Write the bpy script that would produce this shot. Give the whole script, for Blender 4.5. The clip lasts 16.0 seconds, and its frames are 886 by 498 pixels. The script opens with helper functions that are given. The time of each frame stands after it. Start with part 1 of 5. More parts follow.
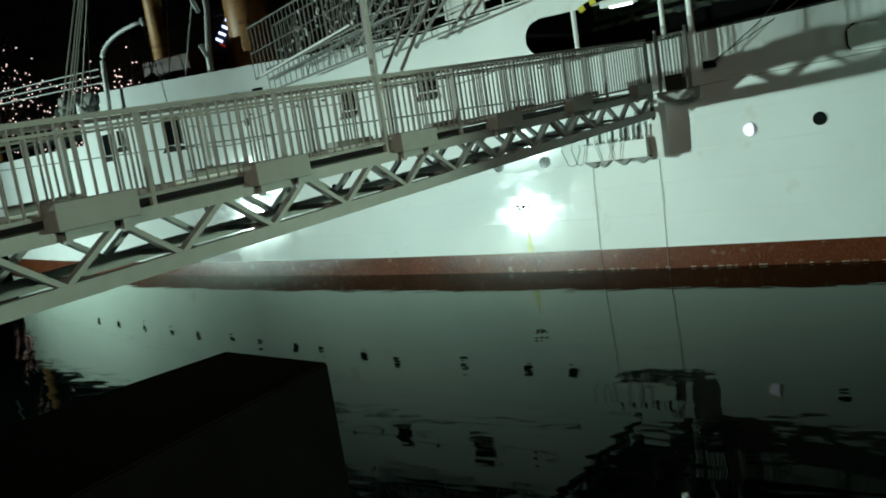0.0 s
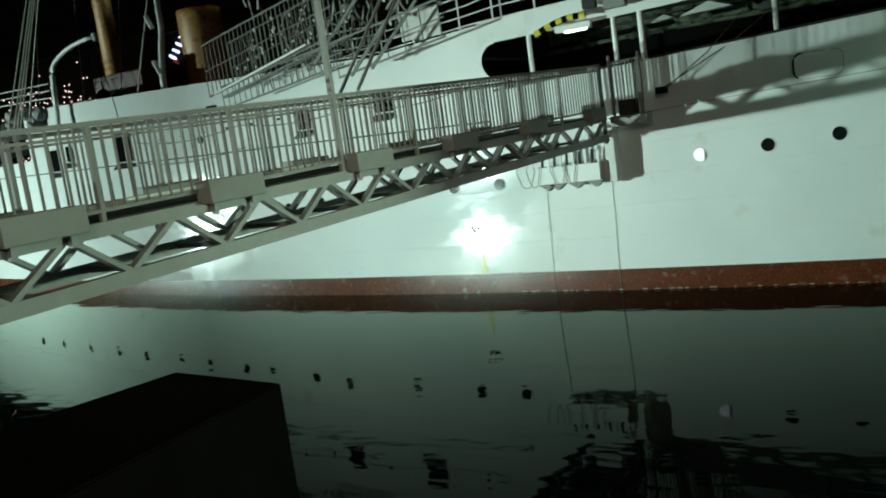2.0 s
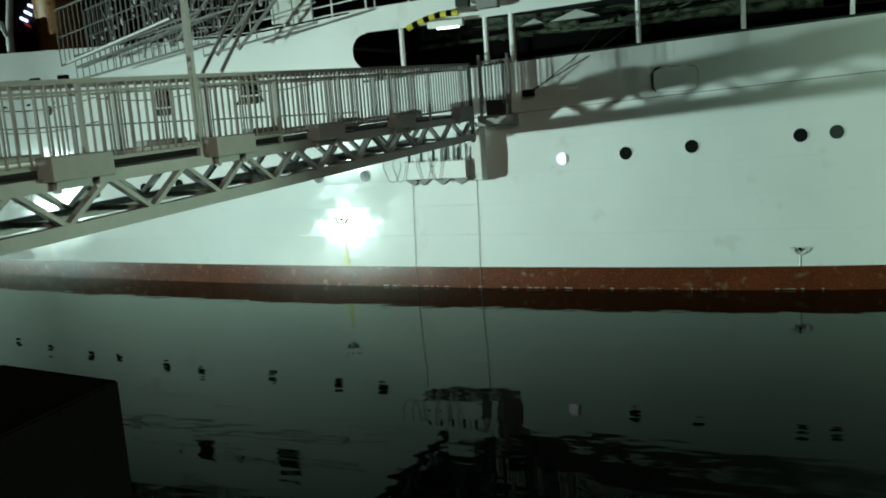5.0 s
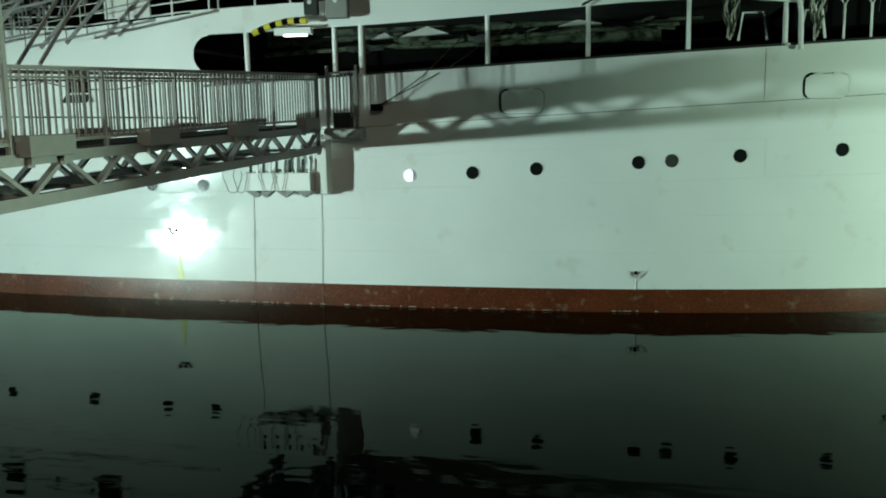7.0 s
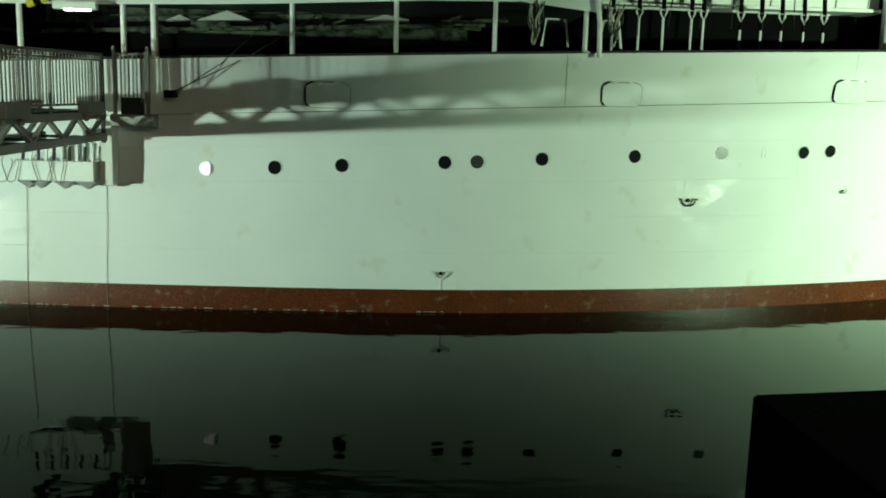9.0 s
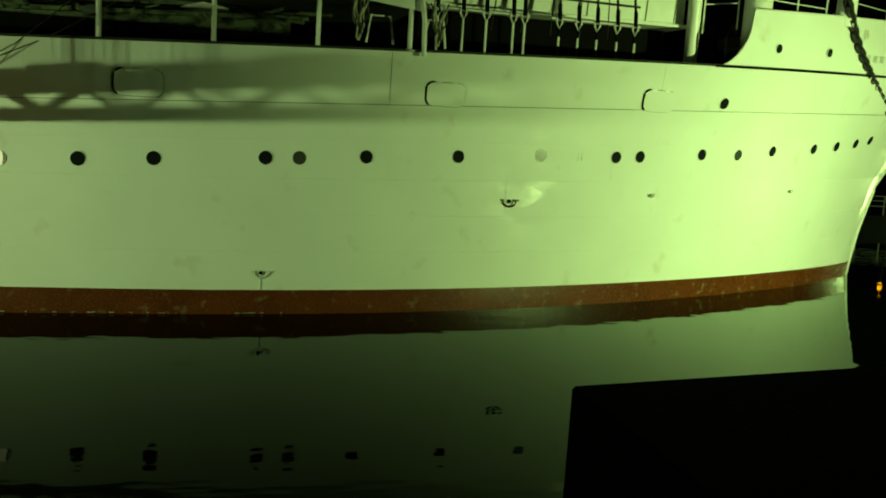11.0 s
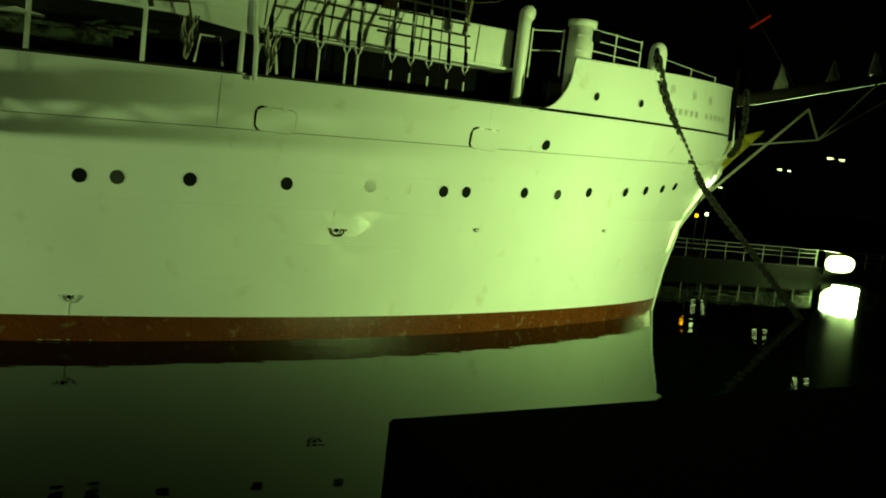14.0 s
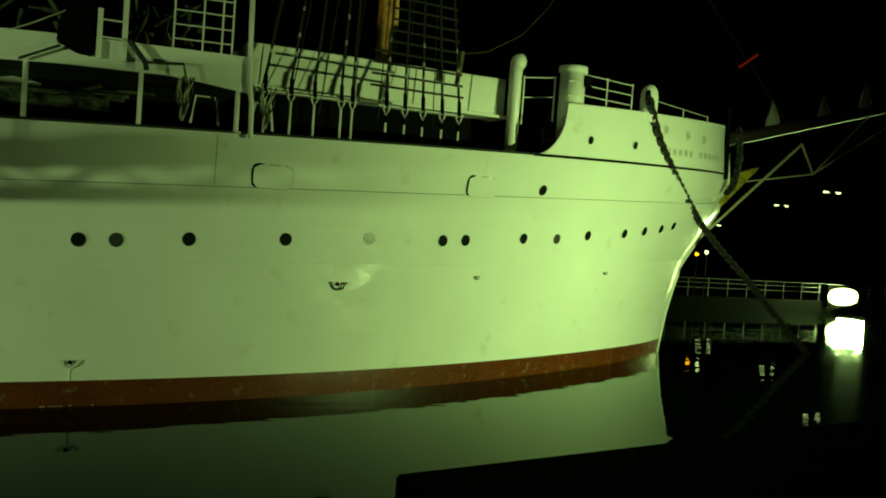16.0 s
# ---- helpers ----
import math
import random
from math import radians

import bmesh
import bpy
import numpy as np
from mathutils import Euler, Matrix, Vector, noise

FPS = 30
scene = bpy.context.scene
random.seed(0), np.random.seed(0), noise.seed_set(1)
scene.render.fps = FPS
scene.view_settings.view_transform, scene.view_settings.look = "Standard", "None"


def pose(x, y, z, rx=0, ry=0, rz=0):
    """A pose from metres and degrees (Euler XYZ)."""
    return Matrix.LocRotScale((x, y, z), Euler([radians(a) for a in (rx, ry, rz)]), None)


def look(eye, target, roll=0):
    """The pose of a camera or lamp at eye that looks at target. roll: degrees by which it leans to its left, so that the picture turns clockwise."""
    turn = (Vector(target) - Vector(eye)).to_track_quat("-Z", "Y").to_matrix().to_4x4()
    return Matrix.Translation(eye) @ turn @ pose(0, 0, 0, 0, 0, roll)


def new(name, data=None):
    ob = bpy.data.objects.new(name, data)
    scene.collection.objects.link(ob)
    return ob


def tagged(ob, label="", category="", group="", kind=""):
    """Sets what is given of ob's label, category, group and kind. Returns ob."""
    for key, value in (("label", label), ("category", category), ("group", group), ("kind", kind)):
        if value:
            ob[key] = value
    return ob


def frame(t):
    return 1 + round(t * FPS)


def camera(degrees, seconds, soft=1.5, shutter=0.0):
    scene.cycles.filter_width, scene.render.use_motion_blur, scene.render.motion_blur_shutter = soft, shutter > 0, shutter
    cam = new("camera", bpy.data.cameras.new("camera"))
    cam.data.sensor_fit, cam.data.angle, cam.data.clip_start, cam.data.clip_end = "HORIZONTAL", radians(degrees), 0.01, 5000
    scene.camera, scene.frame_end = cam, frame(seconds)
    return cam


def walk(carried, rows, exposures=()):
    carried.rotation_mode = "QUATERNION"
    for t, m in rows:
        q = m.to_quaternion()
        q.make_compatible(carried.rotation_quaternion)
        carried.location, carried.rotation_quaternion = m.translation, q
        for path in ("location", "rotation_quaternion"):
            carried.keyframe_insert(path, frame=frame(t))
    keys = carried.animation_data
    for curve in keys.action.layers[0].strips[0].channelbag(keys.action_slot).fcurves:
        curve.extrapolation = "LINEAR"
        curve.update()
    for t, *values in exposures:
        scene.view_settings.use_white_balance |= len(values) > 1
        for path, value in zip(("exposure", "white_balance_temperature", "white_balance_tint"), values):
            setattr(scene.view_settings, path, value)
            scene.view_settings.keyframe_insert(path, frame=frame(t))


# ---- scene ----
# camera: a hand-held pan from the quay, edging forward on the way
cam = camera(53.68, 16.0, soft=1.9)
ROWS = [
    (0, 0.137, -0.625, 4.526, 81.25, 8.90, 31.90),
    (0.5, 0.133, -0.628, 4.528, 81.31, 8.86, 31.57),
    (1, 0.145, -0.646, 4.542, 81.70, 8.54, 30.94),
    (1.5, 0.130, -0.629, 4.535, 82.00, 8.24, 30.15),
    (2, 0.108, -0.611, 4.517, 82.20, 7.99, 28.97),
    (2.5, 0.077, -0.589, 4.518, 82.06, 7.60, 27.94),
    (3, 0.066, -0.561, 4.509, 82.08, 7.07, 26.67),
    (3.5, 0.096, -0.586, 4.539, 81.76, 6.67, 25.42),
    (6, 0.072, -0.316, 4.555, 80.91, 2.37, 16.49),
    (6.5, 0.053, -0.210, 4.549, 81.36, 1.80, 14.15),
    (7, -0.038, 0.001, 4.530, 81.21, 1.06, 10.76),
    (7.5, -0.210, 0.226, 4.519, 81.22, 0.20, 6.57),
    (8, -0.222, 0.446, 4.587, 81.19, -0.60, 3.62),
    (8.5, -0.209, 0.490, 4.571, 81.17, -1.12, 0.77),
    (9, -0.161, 0.593, 4.526, 80.96, -1.57, -1.94),
    (11.5, -0.023, 0.952, 4.374, 82.14, -4.08, -15.74),
    (12, 0.005, 0.983, 4.372, 82.86, -4.59, -18.27),
    (12.5, 0.020, 1.008, 4.363, 83.70, -5.02, -20.90),
    (13, 0.006, 0.951, 4.382, 83.80, -5.33, -23.33),
    (13.5, 0.010, 0.957, 4.383, 84.23, -5.57, -24.29),
    (14, -0.011, 0.902, 4.406, 84.55, -6.59, -24.03),
    (14.5, -0.029, 0.851, 4.432, 85.73, -5.56, -23.12),
    (15, -0.011, 0.894, 4.419, 86.63, -4.57, -22.82),
    (15.5, 0.004, 0.923, 4.407, 87.26, -4.69, -23.84),
    (16, 0.011, 0.938, 4.403, 87.78, -4.21, -24.14),
]
EXPOSURES = [(0.0, 0.0, 6250, 10), (8.4, 0.0, 6250, 10), (9.2, 0.0, 8000, -3), (11.3, -0.7, 30000, -40), (13.2, -0.72, 30000, -40), (16.0, -1.08, 30000, -40)]
walk(cam, [(t, pose(*place)) for t, *place in ROWS], EXPOSURES)

# ---- world and lights ----
world = bpy.data.worlds.new("night")
world.use_nodes = True
scene.world = world
bg = world.node_tree.nodes["Background"]
bg.inputs[0].default_value = (0.55, 0.6, 0.75, 1)
bg.inputs[1].default_value = 0.0008


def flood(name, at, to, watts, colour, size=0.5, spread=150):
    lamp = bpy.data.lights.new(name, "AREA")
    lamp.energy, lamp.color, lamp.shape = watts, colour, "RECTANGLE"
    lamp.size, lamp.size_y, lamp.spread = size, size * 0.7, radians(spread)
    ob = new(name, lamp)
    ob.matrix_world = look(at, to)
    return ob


COOL, WARM = (0.72, 1.0, 0.87), (0.69, 1.0, 0.72)
flood("floodlight_aft", (-24.0, 0.2, 2.35), (-4, 20, 2.9), 1240, COOL, 0.6, 82)
flood("floodlight_stern", (-56.0, 1.1, 2.6), (-34, 23.0, 3.2), 1350, COOL, 0.5, 56)
flood("floodlight_fore", (22.5, 4.0, 3.7), (15.0, 22.5, 3.4), 1650, WARM, 0.4, 76)
# Unseen fill lamp added behind the camera to light the gangway's near side
flood("gangway_fill", (3.5, -9.0, 9.0), (-8.0, 11.5, 4.3), 58, (1.0, 0.95, 0.70), 0.6, 38)
flood("floodlight_far", (46.28, 40.9, 1.12), (22, 26.0, 3.6), 9000, WARM, 2.3, 100)

# ---- materials ----


def mat(name, colour, rough=0.5, metal=0.0, rvar=0.1, var=0.12, scale=3.0, bump=0.05, grain=60.0, dirt=None, dirt_at=0.55, emit=0.0, spec=0.5, patches=0.0, wave=0.0):
    """A procedural surface: colour varied at two scales, roughness varied, fine relief, and dirt in patches."""
    m = bpy.data.materials.new(name)
    m.use_nodes = True
    nt = m.node_tree
    N, L = nt.nodes, nt.links
    b = N["Principled BSDF"]
    tc = N.new("ShaderNodeTexCoord")

    def noise_tex(s, detail):
        n = N.new("ShaderNodeTexNoise")
        n.inputs["Scale"].default_value, n.inputs["Detail"].default_value = s, detail
        L.new(tc.outputs["Object"], n.inputs["Vector"])
        return n
    big, fine = noise_tex(scale, 5), noise_tex(grain, 3)
    ramp = N.new("ShaderNodeMapRange")
    ramp.inputs["To Min"].default_value, ramp.inputs["To Max"].default_value = 1 - var, 1 + var
    L.new(big.outputs[0], ramp.inputs["Value"])
    mul = N.new("ShaderNodeVectorMath")
    mul.operation = "SCALE"
    mul.inputs[0].default_value = colour[:3]
    L.new(ramp.outputs[0], mul.inputs["Scale"])
    out = mul.outputs[0]
    if dirt:
        d = noise_tex(scale * 2.7, 8)
        r2 = N.new("ShaderNodeMapRange")
        r2.inputs["From Min"].default_value, r2.inputs["From Max"].default_value = dirt_at, dirt_at + 0.18
        L.new(d.outputs[0], r2.inputs["Value"])
        mix = N.new("ShaderNodeMix")
        mix.data_type = "RGBA"
        L.new(r2.outputs[0], mix.inputs["Factor"])
        L.new(out, mix.inputs["A"])
        mix.inputs["B"].default_value = (*dirt, 1)
        out = mix.outputs["Result"]
    L.new(out, b.inputs["Base Color"])
    rr = N.new("ShaderNodeMapRange")
    rr.inputs["To Min"].default_value, rr.inputs["To Max"].default_value = max(0.02, rough - rvar), min(1, rough + rvar)
    L.new(fine.outputs[0], rr.inputs["Value"])
    rough_out = rr.outputs[0]
    if patches:
        # touched-up paint in squarish patches of differing gloss
        mp = N.new("ShaderNodeMapping")
        mp.inputs["Scale"].default_value = (1.0, 0.05, 1.7)
        L.new(tc.outputs["Object"], mp.inputs["Vector"])
        for sc, amount in ((0.9, patches), (3.1, patches * 0.6)):
            vo = N.new("ShaderNodeTexVoronoi")
            vo.distance = "CHEBYCHEV"
            vo.inputs["Scale"].default_value = sc
            L.new(mp.outputs[0], vo.inputs["Vector"])
            sx = N.new("ShaderNodeSeparateColor")
            L.new(vo.outputs["Color"], sx.inputs[0])
            ma = N.new("ShaderNodeMath")
            ma.operation = "MULTIPLY_ADD"
            ma.inputs[1].default_value = amount
            L.new(sx.outputs[0], ma.inputs[0])
            L.new(rough_out, ma.inputs[2])
            rough_out = ma.outputs[0]
    L.new(rough_out, b.inputs["Roughness"])
    b.inputs["Specular IOR Level"].default_value = spec
    b.inputs["Metallic"].default_value = metal
    if bump:
        bm_ = N.new("ShaderNodeBump")
        bm_.inputs["Strength"].default_value, bm_.inputs["Distance"].default_value = bump, 0.02
        L.new(fine.outputs[0], bm_.inputs["Height"])
        L.new(bm_.outputs[0], b.inputs["Normal"])
    if wave:
        # unevenness of welded plates, and the marks of brush and roller
        last = bm_.outputs[0] if bump else None
        for sc, dist, detail, stretch in ((1.9, wave * 0.36, 1, (1, 1, 1)), (6.0, wave * 0.08, 2, (1.6, 1, 0.6)), (17.0, wave * 0.05, 3, (0.5, 1, 1.8))):
            sm = N.new("ShaderNodeMapping")
            sm.inputs["Scale"].default_value = stretch
            L.new(tc.outputs["Object"], sm.inputs["Vector"])
            wn = noise_tex(sc, detail)
            L.new(sm.outputs[0], wn.inputs["Vector"])
            wb = N.new("ShaderNodeBump")
            wb.inputs["Strength"].default_value, wb.inputs["Distance"].default_value = 1.0, dist
            L.new(wn.outputs[0], wb.inputs["Height"])
            if last:
                L.new(last, wb.inputs["Normal"])
            last = wb.outputs[0]
        L.new(last, b.inputs["Normal"])
    if emit:
        b.inputs["Emission Color"].default_value, b.inputs["Emission Strength"].default_value = (*colour[:3], 1), emit
    return m


HULL_WHITE = mat("white_hull_paint", (0.74, 0.76, 0.74), 0.05, rvar=0.025, var=0.09, scale=0.5, bump=0.025, grain=9, dirt=(0.60, 0.58, 0.50), dirt_at=0.63, spec=0.38, patches=0.065, wave=0.009)
HULL_RED = mat("red_boot_topping", (0.10, 0.026, 0.010), 0.26, var=0.4, scale=1.6, bump=0.2, grain=30, dirt=(0.19, 0.125, 0.085), dirt_at=0.60, spec=0.32)
WHITE = mat("white_paint", (0.74, 0.75, 0.72), 0.4, var=0.08, scale=4, grain=80)
BOARD = mat("off_white_board", (0.62, 0.62, 0.58), 0.5, var=0.06, scale=4)
GREY = mat("grey_galvanised_steel", (0.225, 0.225, 0.21), 0.55, 0.1, var=0.15, scale=6, grain=90)
BAR = mat("grey_railing_bar", (0.20, 0.195, 0.18), 0.6, 0.1, var=0.15, scale=6, grain=90)
GREY_BOX = mat("grey_painted_cover", (0.21, 0.21, 0.195), 0.6, 0.0, var=0.12, scale=5, grain=90)
WORN = mat("worn_grey_lettering", (0.42, 0.41, 0.38), 0.6, var=0.4, scale=14, dirt=(0.66, 0.66, 0.62), dirt_at=0.5)
FENCE = mat("dull_fence_steel", (0.09, 0.09, 0.085), 0.7, var=0.3, scale=5)
# Black paint, used too where openings and the deck inside lie in shade
BLACK = mat("black_paint_and_shade", (0.004, 0.004, 0.004), 0.9, var=0.3, spec=0.02)
DARK = mat("dark_deck_paint", (0.03, 0.033, 0.03), 0.7, var=0.3, spec=0.25)
GREEN_GREY = mat("mottled_grey_green", (0.075, 0.09, 0.06), 0.6, var=0.5, scale=1.6, dirt=(0.010, 0.012, 0.009), dirt_at=0.47, spec=0.1)
# Granite taken near black: the shade on the unlit quay is put into its colour
STONE = mat("unlit_granite", (0.0035, 0.003, 0.0025), 0.85, var=0.5, scale=3, bump=0.4, grain=25, spec=0.02)
TAN = mat("ochre_mast_paint", (0.38, 0.17, 0.04), 0.5, var=0.3, scale=2, dirt=(0.16, 0.065, 0.02), dirt_at=0.52)
ROPE = mat("tarred_rope", (0.010, 0.0095, 0.009), 0.8, var=0.3, grain=120)
PALE_ROPE = mat("pale_rope", (0.42, 0.40, 0.34), 0.8, var=0.2, grain=120)
CHAIN = mat("rusted_black_chain", (0.010, 0.0095, 0.008), 0.75, 0.0, var=0.4, grain=90)
GOLD = mat("gilded_scrollwork", (0.42, 0.34, 0.08), 0.4, 0.3, var=0.5, scale=9, bump=0.4, dirt=(0.12, 0.1, 0.03), dirt_at=0.52)
YELLOW = mat("yellow_paint", (0.62, 0.52, 0.04), 0.5, var=0.15)
STAIN = mat("yellow_stained_paint", (0.68, 0.66, 0.26), 0.4, var=0.35, scale=9, dirt=(0.7, 0.7, 0.5), dirt_at=0.5)
RED_DARK = mat("dark_red_paint", (0.05, 0.01, 0.007), 0.6, var=0.3)
BRONZE = mat("dull_bronze", (0.10, 0.085, 0.05), 0.45, 0.6, var=0.4, scale=20)
LEAF = mat("dark_leaves", (0.05, 0.045, 0.04), 0.7, var=0.5, scale=6)
SPAR = mat("dark_varnished_spar", (0.018, 0.014, 0.010), 0.7, var=0.3, scale=4, spec=0.2)
BARK = mat("dark_bark", (0.05, 0.035, 0.025), 0.9, var=0.4, bump=0.5, grain=20)
# Concrete taken near black: the far shore's darkness is put into its colour
CONCRETE = mat("unlit_concrete", (0.007, 0.007, 0.0065), 0.85, var=0.3, scale=1.5, bump=0.2, spec=0.02)
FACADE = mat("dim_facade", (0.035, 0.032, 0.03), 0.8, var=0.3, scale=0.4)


def glow(name, colour, strength):
    m = bpy.data.materials.new(name)
    m.use_nodes = True
    b = m.node_tree.nodes["Principled BSDF"]
    b.inputs["Base Color"].default_value = (*[c * 0.5 for c in colour], 1)
    b.inputs["Emission Color"].default_value, b.inputs["Emission Strength"].default_value = (*colour, 1), strength
    return m


GLOW_WHITE = glow("lamp_white", (0.85, 1.0, 0.9), 6.0)
GLOW_FLOOD = glow("floodlight_lens", (0.8, 1.0, 0.75), 12.0)
# Added glow standing in for light thrown back by one porthole
GLOW_PANE = glow("glowing_pane", (0.92, 0.86, 1.0), 0.8)
GLOW_ORANGE = glow("lamp_orange", (1.0, 0.35, 0.06), 8.0)
GLOW_RED = glow("lamp_red", (1.0, 0.06, 0.03), 0.2)
GLOW_PINK = glow("lamp_pink", (1.0, 0.7, 0.6), 1.5)
GLOW_BLUE = glow("screen_blue_white", (0.55, 0.65, 1.0), 3.0)
GLASS = mat("dark_porthole_glass", (0.010, 0.012, 0.012), 0.08, var=0.2, bump=0)
# Greyer panes: the light they reflect is put into the colour
GLASS_GREY = mat("grey_reflecting_glass", (0.045, 0.05, 0.045), 0.25, var=0.4, scale=9, bump=0)

water_mat = bpy.data.materials.new("harbour_water")
water_mat.use_nodes = True
_n, _l = water_mat.node_tree.nodes, water_mat.node_tree.links
_n.remove(_n["Principled BSDF"])
_body = _n.new("ShaderNodeBsdfDiffuse")
_body.inputs["Color"].default_value = (0.0006, 0.0016, 0.0012, 1)
_gloss = _n.new("ShaderNodeBsdfGlossy")
_gloss.inputs["Color"].default_value = (0.90, 1.0, 0.90, 1)
_gloss.inputs["Roughness"].default_value = 0.03
_fr = _n.new("ShaderNodeFresnel")
_fr.inputs["IOR"].default_value = 1.33
_pw = _n.new("ShaderNodeMath")
_pw.operation = "POWER"
_pw.inputs[1].default_value = 2.15
_k = _n.new("ShaderNodeMath")
_k.operation, _k.use_clamp = "MULTIPLY", True
_k.inputs[1].default_value = 3.25
_mix = _n.new("ShaderNodeMixShader")
_l.new(_fr.outputs[0], _pw.inputs[0])
_l.new(_pw.outputs[0], _k.inputs[0])
_l.new(_k.outputs[0], _mix.inputs[0])
_l.new(_body.outputs[0], _mix.inputs[1])
_l.new(_gloss.outputs[0], _mix.inputs[2])
_l.new(_mix.outputs[0], _n["Material Output"].inputs["Surface"])
_tc = _n.new("ShaderNodeTexCoord")
_mp = _n.new("ShaderNodeMapping")
_mp.inputs["Scale"].default_value = (0.55, 1.5, 1)
_l.new(_tc.outputs["Object"], _mp.inputs["Vector"])
_nz = _n.new("ShaderNodeTexNoise")
_nz.inputs["Scale"].default_value, _nz.inputs["Detail"].default_value = 1.1, 2
_l.new(_mp.outputs[0], _nz.inputs["Vector"])
_bp = _n.new("ShaderNodeBump")
_bp.inputs["Strength"].default_value, _bp.inputs["Distance"].default_value = 0.15, 0.05
_l.new(_nz.outputs[0], _bp.inputs["Height"])
_l.new(_bp.outputs[0], _gloss.inputs["Normal"])

# ---- mesh helpers ----


def mesh_of(bm, name, material, smooth=False):
    me = bpy.data.meshes.new(name)
    bmesh.ops.recalc_face_normals(bm, faces=bm.faces)
    bm.to_mesh(me)
    bm.free()
    for mm in (material if isinstance(material, (list, tuple)) else [material]):
        me.materials.append(mm)
    if smooth:
        for p in me.polygons:
            p.use_smooth = True
    return me


def part(name, bm, material, parent, label="", smooth=False):
    ob = new(name, mesh_of(bm, name, material, smooth))
    ob.parent = parent
    if label:
        tagged(ob, label)
    return ob


def thing(name, label, category, at=(0, 0, 0), group="", kind=""):
    ob = new(name)
    ob.location = at
    return tagged(ob, label, category, group, kind)


def solid(name, bm, material, label, category, group="", kind="", smooth=False):
    return tagged(new(name, mesh_of(bm, name, material, smooth)), label, category, group, kind)


def box(bm, lo, hi, bevel=0.0):
    r = bmesh.ops.create_cube(bm, size=1)
    vs = r["verts"]
    for v in vs:
        v.co = Vector([(a + b) / 2 + c * (b - a) for a, b, c in zip(lo, hi, v.co)])
    if bevel:
        es = {e for v in vs for e in v.link_edges}
        bmesh.ops.bevel(bm, geom=list(es), offset=bevel, segments=2, affect="EDGES", profile=0.5)
    return bm


def beam(bm, a, b, w, h, up=(0, 0, 1)):
    """A square bar from a to b, w wide and h high."""
    a, b = Vector(a), Vector(b)
    d = (b - a).normalized()
    s = d.cross(Vector(up)).normalized()
    u = s.cross(d)
    vs = [bm.verts.new(p + s * (i * w / 2) + u * (j * h / 2)) for p in (a, b) for i, j in ((-1, -1), (1, -1), (1, 1), (-1, 1))]
    for f in ((0, 1, 2, 3), (7, 6, 5, 4), (0, 4, 5, 1), (1, 5, 6, 2), (2, 6, 7, 3), (3, 7, 4, 0)):
        bm.faces.new([vs[i] for i in f])
    return bm


def tube(bm, pts, r, n=6, r_end=None, cap=True):
    """A round bar along points, tapering to r_end."""
    pts = [Vector(p) for p in pts]
    rings = []
    for i, p in enumerate(pts):
        d = (pts[min(i + 1, len(pts) - 1)] - pts[max(i - 1, 0)]).normalized()
        s = d.cross(Vector((0, 0, 1)) if abs(d.z) < 0.9 else Vector((1, 0, 0))).normalized()
        u = s.cross(d)
        k = r if r_end is None else r + (r_end - r) * i / (len(pts) - 1)
        rings.append([bm.verts.new(p + (s * math.cos(2 * math.pi * j / n) + u * math.sin(2 * math.pi * j / n)) * k) for j in range(n)])
    for a, b in zip(rings, rings[1:]):
        for j in range(n):
            bm.faces.new((a[j], a[(j + 1) % n], b[(j + 1) % n], b[j]))
    if cap:
        bm.faces.new(rings[0])
        bm.faces.new(rings[-1][::-1])
    return bm


def B():
    return bmesh.new()


# ---- shape of the ship ----
AXIS = 26.7          # the ship's centre line runs along x at this y
STEM_Z = [-2.0, 0.52, 1.5, 2.34, 3.28, 3.82, 4.47, 5.35, 6.3, 7.8]
STEM_X = [20.2, 20.58, 20.75, 21.0, 21.3, 21.72, 22.2, 22.85, 23.2, 23.0]

FALL_Z = [0.0, 2.4, 2.9, 3.4, 4.0, 4.6]      # how the side leans out, less and less towards the deck
FALL = [-0.6, 1.8, 2.25, 2.5, 2.65, 2.7]


def hull_y(x, z):
    """The y of the near side of the hull."""
    fall = 0.085 * min(max((13.0 - x) / 7.0, 0.0), 1.0) * float(np.interp(z, FALL_Z, FALL))
    if x < -2:
        return 19.8 + 0.0035 * (x + 2) ** 2 + fall
    p = float(np.interp(z, [0.5, 4.5, 7], [2.0, 2.05, 2.5]))
    u = min((x + 2) / (float(np.interp(z, STEM_Z, STEM_X)) + 2), 1.0)
    return 19.8 + 6.9 * (0.94 * u ** p + 0.06 * u ** 24) + fall


def hull_normal(x, z):
    e = 0.05
    dx = (hull_y(x + e, z) - hull_y(x - e, z)) / (2 * e)
    dz = (hull_y(x, z + e) - hull_y(x, z - e)) / (2 * e)
    return Vector((dx, -1, dz)).normalized()


def on_hull(x, z, out=0.0):
    return Vector((x, hull_y(x, z), z)) + hull_normal(x, z) * out


def bulwark_z(x):
    return 5.7 + 0.042 * x


def seam_z(x):
    return 4.515 + 0.0455 * x


def aft_x(x):
    return x + 0.08 * (x + 11) if x < -11 else x


